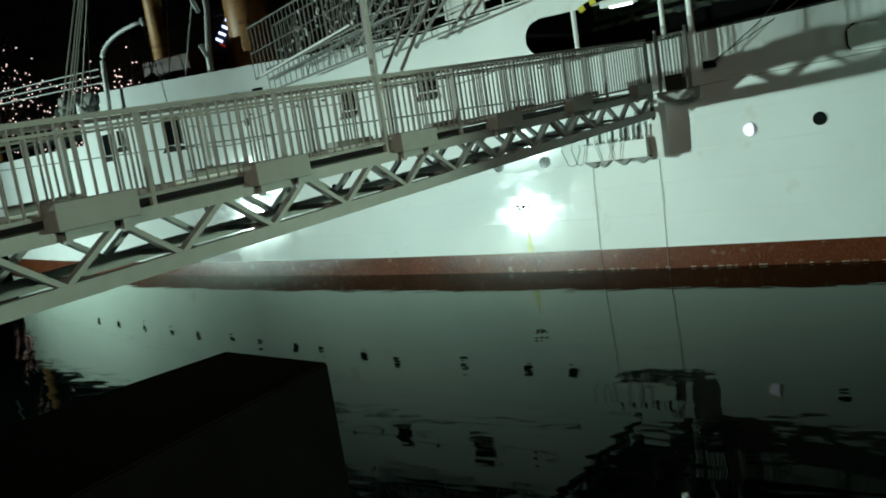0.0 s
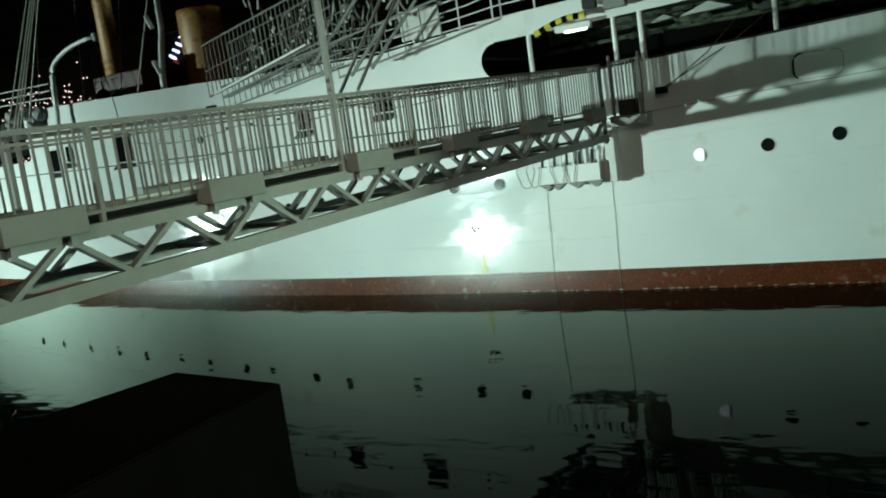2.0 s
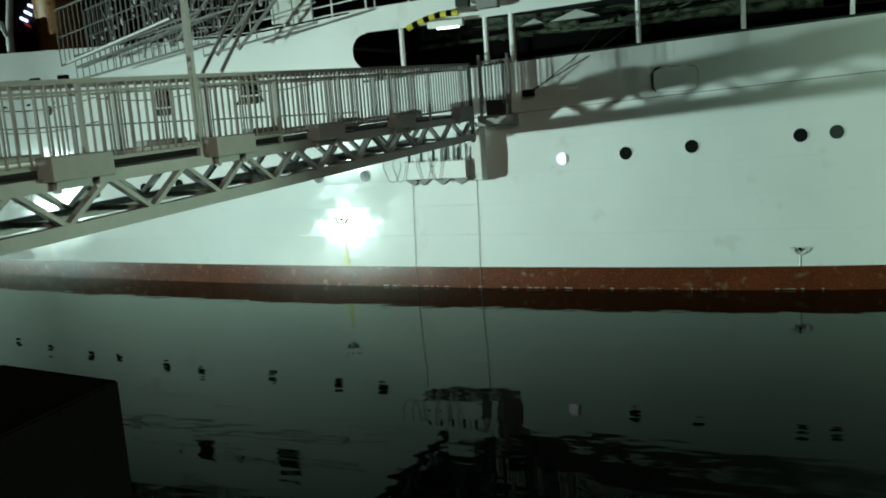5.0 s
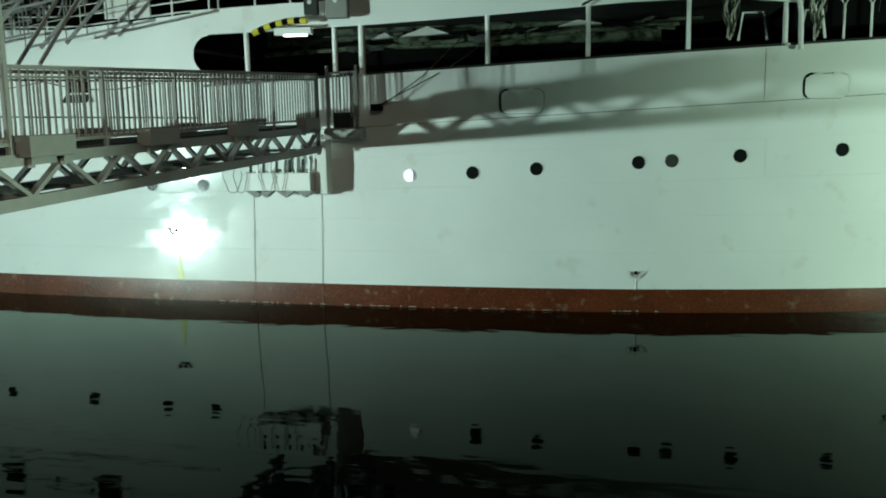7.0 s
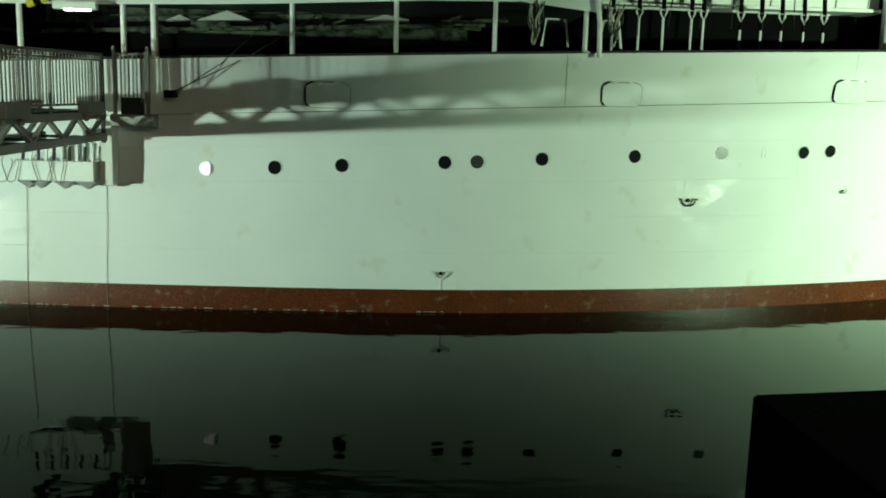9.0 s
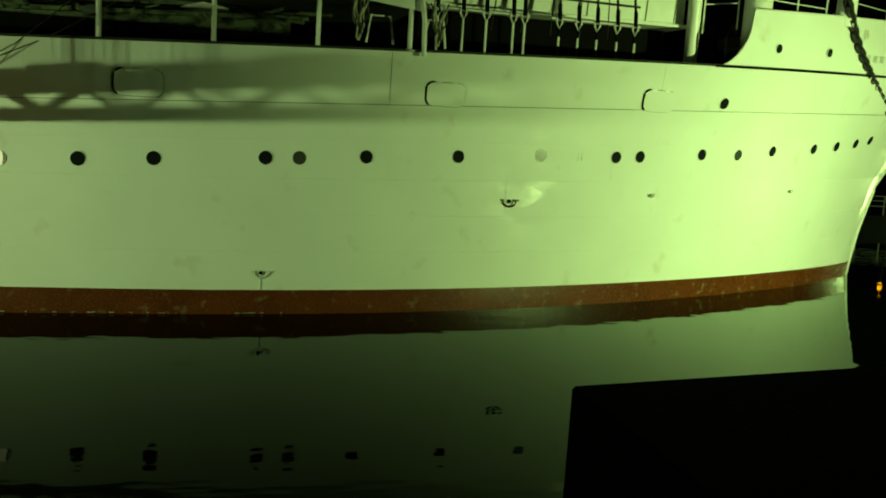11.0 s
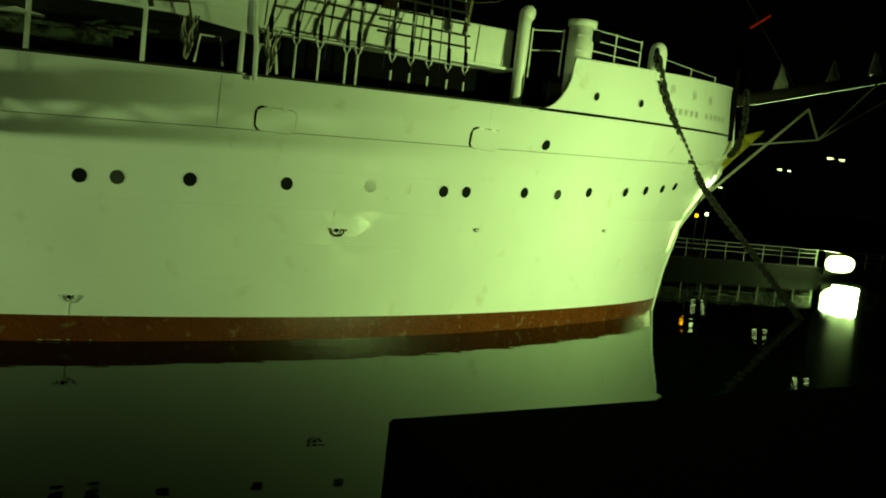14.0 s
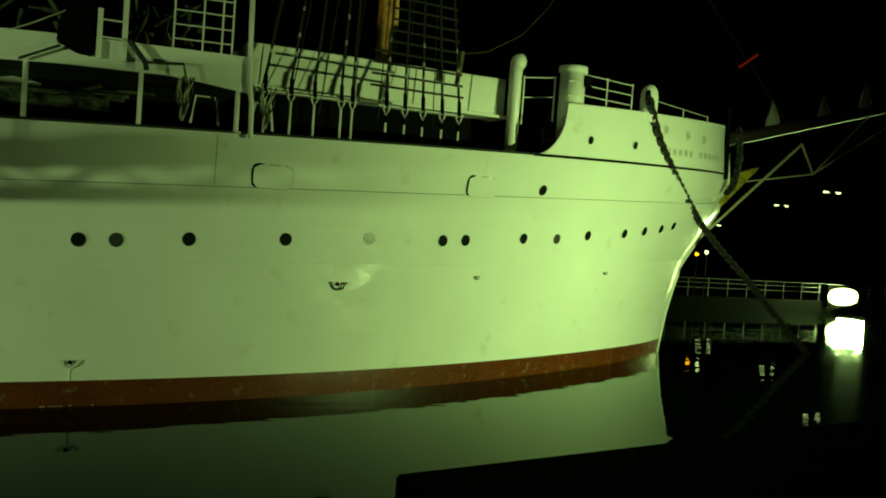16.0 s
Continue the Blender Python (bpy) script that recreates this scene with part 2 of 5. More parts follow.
def hull_strip(bm, x0, x1, z0, z1, nx=40, nz=6, out=0.0, thick=0.0, far=False):
    """A strip of plating between the heights z0(x) and z1(x)."""
    grid = []
    for i in range(nx + 1):
        col = []
        for j in range(nz + 1):
            x = x0 + (x1 - x0) * i / nx
            a = z0(x) if callable(z0) else z0
            b = z1(x) if callable(z1) else z1
            z = a + (b - a) * j / nz
            x = x0 + (min(x1, float(np.interp(z, STEM_Z, STEM_X))) - x0) * i / nx
            col.append((x, z))
        grid.append(col)

    def sheet(o):
        made = [[bm.verts.new(on_hull(x, z, o(x, z) if callable(o) else o)) for x, z in col] for col in grid]
        if far:
            for v in sum(made, []):
                v.co.y = 2 * AXIS - v.co.y
        return made
    front = sheet(out)
    for i in range(nx):
        for j in range(nz):
            bm.faces.new((front[i][j], front[i + 1][j], front[i + 1][j + 1], front[i][j + 1]))
    if thick:
        inner = (lambda x, z: out(x, z) - thick) if callable(out) else out - thick
        back = sheet(inner)
        for i in range(nx):
            for j in range(nz):
                bm.faces.new((back[i][j], back[i][j + 1], back[i + 1][j + 1], back[i + 1][j]))

        def rim(cells):
            """An edge face of its own vertices, so that shading stays crisp."""
            for (i, j), (k, l) in cells:
                ps = [front[i][j].co, front[k][l].co, back[k][l].co, back[i][j].co]
                bm.faces.new([bm.verts.new(p) for p in ps])
        for j in (0, nz):
            rim([((i, j), (i + 1, j)) for i in range(nx)])
        for i in (0, nx):
            rim([((i, j), (i, j + 1)) for j in range(nz)])
    return bm

# ---- setting ----
bm = B()
bmesh.ops.create_grid(bm, x_segments=1, y_segments=1, size=1500)
solid("water", bm, water_mat, "still dark harbour water mirroring the floodlit ship", "water", kind="structure")

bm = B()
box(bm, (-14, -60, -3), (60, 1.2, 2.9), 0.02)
solid("quay_near", bm, STONE, "unlit granite quay beside the dock", "quay", kind="structure")
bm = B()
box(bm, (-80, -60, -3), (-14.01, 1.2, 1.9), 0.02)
solid("quay_low", bm, STONE, "lower unlit stone quay beside the gangway", "quay", kind="structure")


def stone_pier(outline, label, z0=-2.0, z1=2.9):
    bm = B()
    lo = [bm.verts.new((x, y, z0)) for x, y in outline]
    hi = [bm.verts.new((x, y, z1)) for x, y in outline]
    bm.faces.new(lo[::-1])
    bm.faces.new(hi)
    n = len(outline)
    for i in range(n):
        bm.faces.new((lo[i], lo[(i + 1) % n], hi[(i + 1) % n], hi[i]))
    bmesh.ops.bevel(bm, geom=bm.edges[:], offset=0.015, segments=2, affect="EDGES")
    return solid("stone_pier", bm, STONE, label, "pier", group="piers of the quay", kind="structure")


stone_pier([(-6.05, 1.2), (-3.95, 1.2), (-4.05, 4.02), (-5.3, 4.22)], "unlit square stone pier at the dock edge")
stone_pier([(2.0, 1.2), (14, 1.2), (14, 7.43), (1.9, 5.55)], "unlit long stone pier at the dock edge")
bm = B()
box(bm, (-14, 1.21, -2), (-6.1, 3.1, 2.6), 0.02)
solid("quay_step", bm, STONE, "lower unlit stone step of the quay", "quay", kind="structure")
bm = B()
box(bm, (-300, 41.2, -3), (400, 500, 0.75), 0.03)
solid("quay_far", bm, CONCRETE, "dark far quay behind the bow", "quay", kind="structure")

# ---- the ship ----
ship = thing("sailing_ship", "white steel sail training ship moored in the dock at night", "ship")
X_AFT = -46.0
rng = random.Random(4)

for far in (False, True):
    bm = B()
    hull_strip(bm, X_AFT, 30, -2.0, 0.527, 90, 4, far=far)
    part("boot_topping", bm, HULL_RED, ship, "worn red boot topping at the waterline", True)

# plating in strakes; alternate strakes lap over their neighbours
STRAKES = [lambda x: 0.527, lambda x: 1.36 + 0.004 * x, lambda x: 2.16 + 0.01 * x, lambda x: 2.93 + 0.022 * x, lambda x: 3.74 + 0.034 * x, seam_z]


def plate(x0, x1, za, zb, out, name="hull_plate", nx=6, nz=3, thick=0.0):
    """One slightly dished plate of the hull."""
    tilt_x, tilt_z, dish = rng.uniform(-1, 1) * 0.0012, rng.uniform(-1, 1) * 0.003, rng.uniform(0.0, 0.006)
    xm = (x0 + x1) / 2

    def o(x, z):
        zm = (za(x) + zb(x)) / 2
        h = max(zb(x) - za(x), 0.1)
        return out + tilt_x * (x - xm) + tilt_z * (z - zm) - dish * (1 - min(1, abs(z - zm) / h * 2))
    bm = B()
    hull_strip(bm, x0 + 0.0008, x1 - 0.0008, za, zb, nx, nz, out=o, thick=thick)
    return part(name, bm, HULL_WHITE, ship, "", True)


for k in range(5):
    x = X_AFT + (k % 2) * 2.9
    cuts = [X_AFT]
    while x < 23:
        x += 5.8
        cuts.append(min(x, 23.5))
    for a, b in zip(cuts, cuts[1:]):
        plate(a, b, STRAKES[k], STRAKES[k + 1], 0.0 if k % 2 else 0.006, nx=30 if b > 14 else 12 if b > 5 else 6)
bm = B()
hull_strip(bm, X_AFT, 30, 0.527, bulwark_z, 60, 8, far=True)
part("hull_plating", bm, HULL_WHITE, ship, "", True)
bm = B()
hull_strip(bm, X_AFT, 30, 0.5, lambda x: seam_z(x) - 0.02, 60, 4, out=-0.04)
part("hull_plating", bm, HULL_WHITE, ship, "", True)


# pale scum in broken dashes along the waterline
bm = B()
x = -9.5
while x < 1.5:
    w = rng.uniform(0.02, 0.16)
    if rng.random() < 0.7:
        c = on_hull(x, 0.03, 0.012)
        box(bm, c - Vector((w / 2, 0.012, rng.uniform(0.002, 0.008))), c + Vector((w / 2, 0.012, rng.uniform(0.002, 0.01))))
    x += w + abs(rng.gauss(0, 0.12))
tagged(part("scum_line", bm, PALE_ROPE, ship), "pale broken scum line at the waterline", kind="stuff")


def aft_top(x):
    return 6.78 + (0.072 if x > -13.5 else -0.045) * (x + 13.5)


# bulwark, and the high plating aft of the open side
for a, b in ((-10.04, -4.2), (-4.2, 3.15), (3.15, 10.2), (10.2, 17.0), (17.0, 30)):
    plate(a, b, seam_z, bulwark_z, 0.004, "bulwark_plate", 10, 4, thick=0.02)
for a, b in ((X_AFT, -33.0), (-33.0, -23.0), (-23.0, -14.4), (-14.4, -10.04)):
    plate(a, b, seam_z, aft_top if b > -33 else lambda x: 5.6, 0.004, "aft_plate", 10, 5, thick=0.02)


def fascia_lo(x):
    return 6.84 + 0.02 * x if x > 0 else 6.84 + 0.062 * x + 0.003 * x * x


def fascia_hi(x):
    return 7.38 + 0.022 * x if x > 0 else 7.38 + 0.045 * x + 0.0012 * x * x


# rounded aft end of the open side
bm = B()
grid = []
for i in range(13):
    a = math.pi / 2 * i / 12
    x = -10.04 + 0.42 * (1 - math.cos(a))
    grid.append((x, 0.44 * math.sin(a)))
for (xa, da), (xb, db) in zip(grid, grid[1:]):
    for sgn in (-1, 1):
        q = []
        for x, d in ((xa, da), (xb, db)):
            mid = 6.05
            inner = mid + sgn * d
            outer = fascia_lo(x) + 0.3 if sgn > 0 else bulwark_z(x)
            q.append((on_hull(x, inner, 0.004), on_hull(x, outer, 0.004)))
        bm.faces.new([bm.verts.new(p) for p in (q[0][0], q[1][0], q[1][1], q[0][1])])
part("opening_corner", bm, HULL_WHITE, ship)
bm = B()
hull_strip(bm, -10.04, 3.95, lambda x: fascia_lo(x) - 0.22 * max(0, (x - 2.2) / 1.8), fascia_hi, 30, 2, thick=0.1)
part("shelter_deck_edge", bm, HULL_WHITE, ship, "white edge of the shelter deck", True)
bm = B()
hull_strip(bm, -10.04, 4.0, lambda x: fascia_hi(x) - 0.0, lambda x: fascia_hi(x) + 0.035, 30, 1, out=0.03, thick=0.13)
part("deck_edge_bar", bm, WHITE, ship)
# end post of the shelter deck
bm = B()
tube(bm, [(3.9, 20.12, 5.75), (3.88, 20.12, 6.5), (3.8, 20.12, 7.0), (3.75, 20.12, 9.2)], 0.055, 8)
part("end_post", bm, WHITE, ship)

# seams, rubbing edges and rivet rows
for z_of, r in ((seam_z, 0.007), (lambda x: bulwark_z(x) + 0.015, 0.03)):
    bm = B()
    tube(bm, [on_hull(x, z_of(x), 0.008) for x in np.linspace(-9.8 if r > 0.02 else X_AFT, 21.5, 70)], r, 5)
    part("rail_cap" if r > 0.02 else "deck_seam", bm, DARK if r > 0.02 else BRONZE, ship)
bm = B()
tube(bm, [on_hull(x, bulwark_z(x) + 0.0, 0.03) for x in np.linspace(11.7, 22.4, 40)], 0.035, 6)
part("forecastle_moulding", bm, BLACK, ship, "black painted moulding strip")
bm = B()
tube(bm, [on_hull(3.22, z, 0.004) for z in np.linspace(4.72, 5.8, 8)], 0.008, 5)
part("butt_strap", bm, GREY, ship)
for z_of in STRAKES[1:5]:
    bm = B()
    tube(bm, [on_hull(x, z_of(x), 0.0) for x in np.linspace(X_AFT, 20, 80)], 0.007, 4)
    part("plate_seam", bm, WHITE, ship)

# forecastle bulwark with a swept break


def fc_top(x):
    full = 7.66 + 0.068 * (x - 12.7)
    if x < 12.75:
        u = min(max((12.75 - x) / 1.05, 0), 1)
        return bulwark_z(x) + (full - bulwark_z(x)) * (1 - math.sqrt(1 - (1 - u) ** 2)) if u > 0 else full
    return full


bm = B()
hull_strip(bm, 11.7, 12.75, lambda x: bulwark_z(x) + 0.02, fc_top, 14, 4, thick=0.05)
part("bulwark_sweep", bm, HULL_WHITE, ship, "", True)
for a, b in ((12.75, 16.4), (16.4, 24)):
    plate(a, b, lambda x: bulwark_z(x) + 0.02, fc_top, 0.0, "forecastle_plate", 16, 5, thick=0.05)
bm = B()
hull_strip(bm, 11.7, 24, lambda x: bulwark_z(x), fc_top, 30, 2, far=True)
part("forecastle_plating", bm, HULL_WHITE, ship)
bm = B()
tube(bm, [on_hull(x, fc_top(x) + 0.01, -0.02) for x in np.linspace(12.75, 22.3, 40)], 0.04, 6)
part("forecastle_rail", bm, WHITE, ship)
bm = B()
tube(bm, [(float(np.interp(z, STEM_Z, STEM_X)) + 0.01, AXIS, z) for z in np.linspace(-1, 7.7, 30)], 0.05, 8)
part("stem_bar", bm, WHITE, ship)


def deck(name, x0, x1, z, inset, material):
    bm = B()
    xs_ = list(np.linspace(x0, x1, 30))
    near = [(x, hull_y(x, z) + inset) for x in xs_]
    farside = [(x, 2 * AXIS - y) for x, y in near]
    ring = [(x, min(y, AXIS)) for x, y in near] + [(x, max(y, AXIS)) for x, y in farside[::-1]]
    top = [bm.verts.new((x, y, z)) for x, y in ring]
    bot = [bm.verts.new((x, y, z - 0.08)) for x, y in ring]
    bm.faces.new(top)
    bm.faces.new(bot[::-1])
    for i in range(len(ring)):
        j = (i + 1) % len(ring)
        bm.faces.new((bot[i], bot[j], top[j], top[i]))
    return part(name, bm, material, ship)


deck("main_deck", X_AFT, 12.0, 4.2, 0.06, DARK)
deck("forecastle_deck", 12.6, 21.5, 6.75, 0.15, DARK)
deck("shelter_deck", -10.04, 3.9, 6.95, 0.18, DARK)
deck("poop_deck", X_AFT, -10.04, 6.2, 0.08, DARK)

# deck houses, their black holding the shade inside the open side
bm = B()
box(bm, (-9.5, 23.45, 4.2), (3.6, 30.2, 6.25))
part("main_deck_house", bm, BLACK, ship, "deck house under the shelter deck, blackened for its shade")
# added sheet standing in for greenery seen across the deck
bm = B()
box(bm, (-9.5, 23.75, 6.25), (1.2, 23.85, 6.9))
part("greenery_sheet", bm, GREEN_GREY, ship, "mottled grey green sheet standing in for greenery beyond the deck")
for za, zb, y0, y1, m_ in ((6.33, 6.42, 23.2, 23.4, GREEN_GREY), (6.48, 6.57, 23.3, 23.5, BLACK), (6.75, 6.79, 23.5, 23.7, DARK)):
    for x0, x1 in ((-9.4, -5.3), (-5.2, -1.0), (-0.9, 1.6)):
        bm = B()
        beam(bm, (x0, (y0 + y1) / 2, (za + zb) / 2 + 0.042 * (x0 + 5)), (x1, (y0 + y1) / 2, (za + zb) / 2 + 0.042 * (x1 + 5)), y1 - y0, zb - za)
        part("deck_beam", bm, m_, ship)
# added peaks standing in for tents seen across the deck
for xa, xm_, xb, z0, z1 in ((-6.3, -5.96, -5.68, 6.5, 6.67), (-5.5, -4.8, -4.2, 6.54, 6.8), (-1.4, -0.9, -0.3, 6.66, 6.82)):
    bm = B()
    vs0 = [bm.verts.new(p) for p in ((xa, 22.9, z0), (xb, 22.9, z0 + 0.04), (xb, 23.2, z0 + 0.04), (xa, 23.2, z0), (xm_, 23.05, z1))]
    for f in ((0, 1, 4), (1, 2, 4), (2, 3, 4), (3, 0, 4), (3, 2, 1, 0)):
        bm.faces.new([vs0[q] for q in f])
    part("tent_peak", bm, BOARD, ship, "small pale peak standing in for a tent beyond the deck")
for i in range(22):
    x, z = rng.uniform(-8.5, 1.6), rng.uniform(6.05, 6.3)
    z += 0.042 * (x + 5)
    bm = B()
    if i % 2:
        bmesh.ops.create_icosphere(bm, subdivisions=2, radius=rng.uniform(0.08, 0.2), matrix=Matrix.Translation((x, 23.2, z + 0.3)) @ Matrix.Diagonal((1.6, 0.7, 0.7, 1)))
        for v in bm.verts:
            v.co += Vector((noise.noise(v.co * 6), 0, noise.noise(v.co * 6 + Vector((0, 9, 0))))) * 0.09
    else:
        tube(bm, [(x, 23.1, z + 0.25), (x + rng.uniform(0.3, 0.9), 23.1, z + rng.uniform(0.2, 0.4))], rng.uniform(0.02, 0.05), 5)
    part("stowed_gear", bm, GREEN_GREY if i % 3 else DARK, ship)
# boxes hung on the shelter deck edge
for lo_, hi_, m_, lab in (((-6.98, 19.66, 6.82), (-6.64, 19.84, 7.4), DARK, "dark lamp box on the deck edge"), ((-6.45, 19.62, 6.72), (-5.92, 19.84, 7.4), GREY_BOX, "grey steel box on the deck edge")):
    bm = B()
    box(bm, lo_, hi_, 0.03)
    b_ = part("junction_box", bm, m_, ship, lab)
    # pale disc on each box; on the dark one it paints the lit lamp
    bm = B()
    c = (Vector(lo_) + Vector(hi_)) / 2
    tube(bm, [(c.x - 0.02, lo_[1] - 0.02, 7.1), (c.x - 0.02, lo_[1] + 0.01, 7.1)], 0.05, 10)
    part("pale_spot", bm, BOARD, b_)
bm = B()
box(bm, (4.25, 22.9, 7.3), (11.5, 27.5, 8.33), 0.04)
part("awning_house", bm, WHITE, ship, "long white canvas covered deck house")
for x in np.linspace(4.6, 11.2, 9):
    bm = B()
    tube(bm, [(x, 22.88, 7.32), (x + 0.05, 22.88, 8.3)], 0.012, 4)
    part("lashing", bm, PALE_ROPE, ship)
bm = B()
box(bm, (4.25, 22.8, 7.22), (11.6, 27.6, 7.3), 0.01)
part("house_sill", bm, WHITE, ship)
# its black stands for the shade below the awning house
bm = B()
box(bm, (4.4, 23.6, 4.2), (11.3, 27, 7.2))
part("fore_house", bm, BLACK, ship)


# a row of rivets under the deck seam
bm = B()
for x in np.arange(4.6, 9.6, 0.13):
    c = on_hull(x, seam_z(x) - 0.09 + rng.uniform(-0.04, 0.04), 0.012)
    bmesh.ops.create_icosphere(bm, subdivisions=1, radius=0.011, matrix=Matrix.Translation(c))
tagged(part("rivets", bm, HULL_WHITE, ship, "", True), "small white painted rivets under the deck seam", kind="stuff")


# portholes
def porthole(x, z, r=0.15, glass=GLASS):
    c, n = on_hull(x, z, 0.012 if x < 15 else 0.03), hull_normal(x, z)
    s = Vector((1, 0, 0))
    s = (s - n * s.dot(n)).normalized()
    u = n.cross(s)
    bm = B()
    rings = []
    for rad, o in ((r * 1.09, -0.012), (r * 1.08, 0.004), (r * 1.02, 0.006), (r * 0.97, -0.004)):
        rings.append([bm.verts.new(c + n * o + (s * math.cos(a) + u * math.sin(a)) * rad) for a in np.linspace(0, 2 * math.pi, 21)[:-1]])
    for a, b in zip(rings, rings[1:]):
        for i in range(20):
            bm.faces.new((a[i], a[(i + 1) % 20], b[(i + 1) % 20], b[i]))
    rim = part("porthole", bm, WHITE, ship, "", True)
    bm = B()
    bm.faces.new([bm.verts.new(c + n * 0.001 + (s * math.cos(a) + u * math.sin(a)) * r * 1.0) for a in np.linspace(0, 2 * math.pi, 21)[:-1]])
    part("pane", bm, glass, rim, "bright pane, its brightness added as glow" if glass == GLOW_PANE else "")
    if glass == GLOW_PANE:
        # a grey crescent over the fore side of the pane
        bm = B()
        arc = [(r * math.cos(a), r * math.sin(a)) for a in np.linspace(-1.25, 1.25, 12)]
        inner = [(0.32 * r + 0.33 * x_, z_) for x_, z_ in arc[::-1]]
        bm.faces.new([bm.verts.new(c + n * 0.004 + s * x_ - u * z_) for x_, z_ in arc + inner[1:-1]])
        part("crescent", bm, GREY_BOX, rim, "grey crescent across part of the bright pane")


PORTS = [(-35.30, 2.35), (-33.25, 2.37), (-30.87, 2.40), (-28.71, 2.42), (-26.77, 2.46), (-24.50, 2.50), (-22.82, 2.52), (-20.89, 2.64), (-19.60, 2.66), (-17.61, 2.76), (-16.22, 2.85), (-13.59, 2.87), (-11.38, 2.89), (-9.97, 2.88),
         (-4.67, 3.11), (-3.17, 3.17), (-1.7, 3.25), (0.57, 3.37), (1.29, 3.4), (2.76, 3.49), (4.93, 3.59), (7.07, 3.71), (9.19, 3.75), (9.91, 3.79), (11.92, 3.92), (13.23, 3.96), (14.57, 4.11), (16.35, 4.24), (17.43, 4.36), (18.39, 4.48), (19.13, 4.61),
         (12.27, 5.28), (13.75, 6.80), (15.77, 6.89), (-23.87, 5.16), (-21.29, 5.29)]
for x, z in PORTS:
    porthole(x, z, 0.15 if z < 6 else 0.12, GLOW_PANE if x == -4.67 else GLASS_GREY if x in (1.29, 7.07, 13.23) else GLASS)


def side_opening(x0, x1, z0, z1):
    """A rectangular port, its dark inside drawn as a black sheet, with a hinged lid below."""
    bm = B()
    bm.faces.new([bm.verts.new(on_hull(x, z, 0.032)) for x, z in ((x0, z0), (x1, z0), (x1, z1), (x0, z1))])
    frame_ = B()
    pts = [on_hull(x, z, 0.03) for x, z in ((x0, z0), (x1, z0), (x1, z1), (x0, z1), (x0, z0))]
    tube(frame_, pts, 0.025, 5)
    w = part("side_port", frame_, WHITE, ship)
    part("opening", bm, BLACK, w)
    lid = B()
    box(lid, (-0.5 * (x1 - x0), -0.22, -0.02), (0.5 * (x1 - x0), 0, 0.02), 0.01)
    for v in lid.verts:
        v.co.z += 0.9 * v.co.y
    bmesh.ops.transform(lid, matrix=Matrix.Translation(on_hull((x0 + x1) / 2, z0 - 0.02, 0.0)), verts=lid.verts)
    part("lid", lid, DARK, w)


for q in ((-25.15, -24.2, 4.72, 5.85), (-29.7, -29.0, 4.75, 5.65), (-28.5, -28.0, 5.05, 5.7), (-16.3, -15.75, 4.85, 5.5), (-13.5, -12.85, 4.98, 5.6)):
    side_opening(aft_x(q[0]), aft_x(q[1]), q[2] + 0.22, q[3] + 0.22)


def freeing_port(x0, x1, z0, z1):
    """A hinged flap in the bulwark with rounded corners."""
    r, pts = 0.16, []
    for cx, cz, a0 in ((x1 - r, z1 - r, 0), (x0 + r, z1 - r, 90), (x0 + r, z0 + r, 180), (x1 - r, z0 + r, 270)):
        for a in np.linspace(a0, a0 + 90, 6):
            pts.append((cx + r * math.cos(radians(a)), cz + r * math.sin(radians(a))))
    bm = B()
    a = [bm.verts.new(on_hull(x, z, 0.006)) for x, z in pts]
    b = [bm.verts.new(on_hull(x, z, 0.035)) for x, z in pts]
    bm.faces.new(b)
    for i in range(len(pts)):
        bm.faces.new((a[i], a[(i + 1) % len(pts)], b[(i + 1) % len(pts)], b[i]))
    flap = part("freeing_port", bm, HULL_WHITE, ship)
    # black bar drawing the shade along the flap's after edge
    bm = B()
    tube(bm, [on_hull(x, z, 0.012) for x, z in pts[6:16]], 0.03, 5)
    part("gap_shade", bm, BLACK, flap)
    bm = B()
    tube(bm, [on_hull(x, z, 0.016) for x, z in pts + pts[:1]], 0.011, 4, cap=False)
    part("outline", bm, BRONZE, flap)
    for f in (0.3, 0.7):
        bm = B()
        c = on_hull(x0 + (x1 - x0) * f, z1 - 0.02, 0.03)
        box(bm, c - Vector((0.07, 0.02, 0.03)), c + Vector((0.07, 0.02, 0.05)), 0.01)
        part("hinge", bm, WHITE, flap)


freeing_port(-2.5, -1.53, 4.5, 5.04)
freeing_port(4.05, 4.97, 4.71, 5.23)
freeing_port(9.71, 10.64, 4.94, 5.46)


def discharge(x, z, size=1.0, metal=BRONZE):
    """A small outlet with a curved guard below it."""
    c, n = on_hull(x, z, 0.0), hull_normal(x, z)
    bm = B()
    tube(bm, [c - n * 0.02, c + n * 0.05], 0.05 * size, 10)
    o = part("discharge", bm, BLACK, ship)
    bm = B()
    pts = [c + n * 0.05 + Vector((math.cos(a) * 0.17 * size, 0, math.sin(a) * 0.13 * size)) for a in np.linspace(math.pi, 2 * math.pi, 11)]
    tube(bm, pts, 0.028 * size, 5)
    part("guard", bm, metal, o)
    for sgn in (-1, 1):
        bm = B()
        e = c + Vector((sgn * 0.2 * size, 0, 0.02)) + n * 0.02
        box(bm, e - Vector((0.06, 0.02, 0.02)) * size, e + Vector((0.06, 0.02, 0.03)) * size, 0.005)
        part("lug", bm, metal, o)


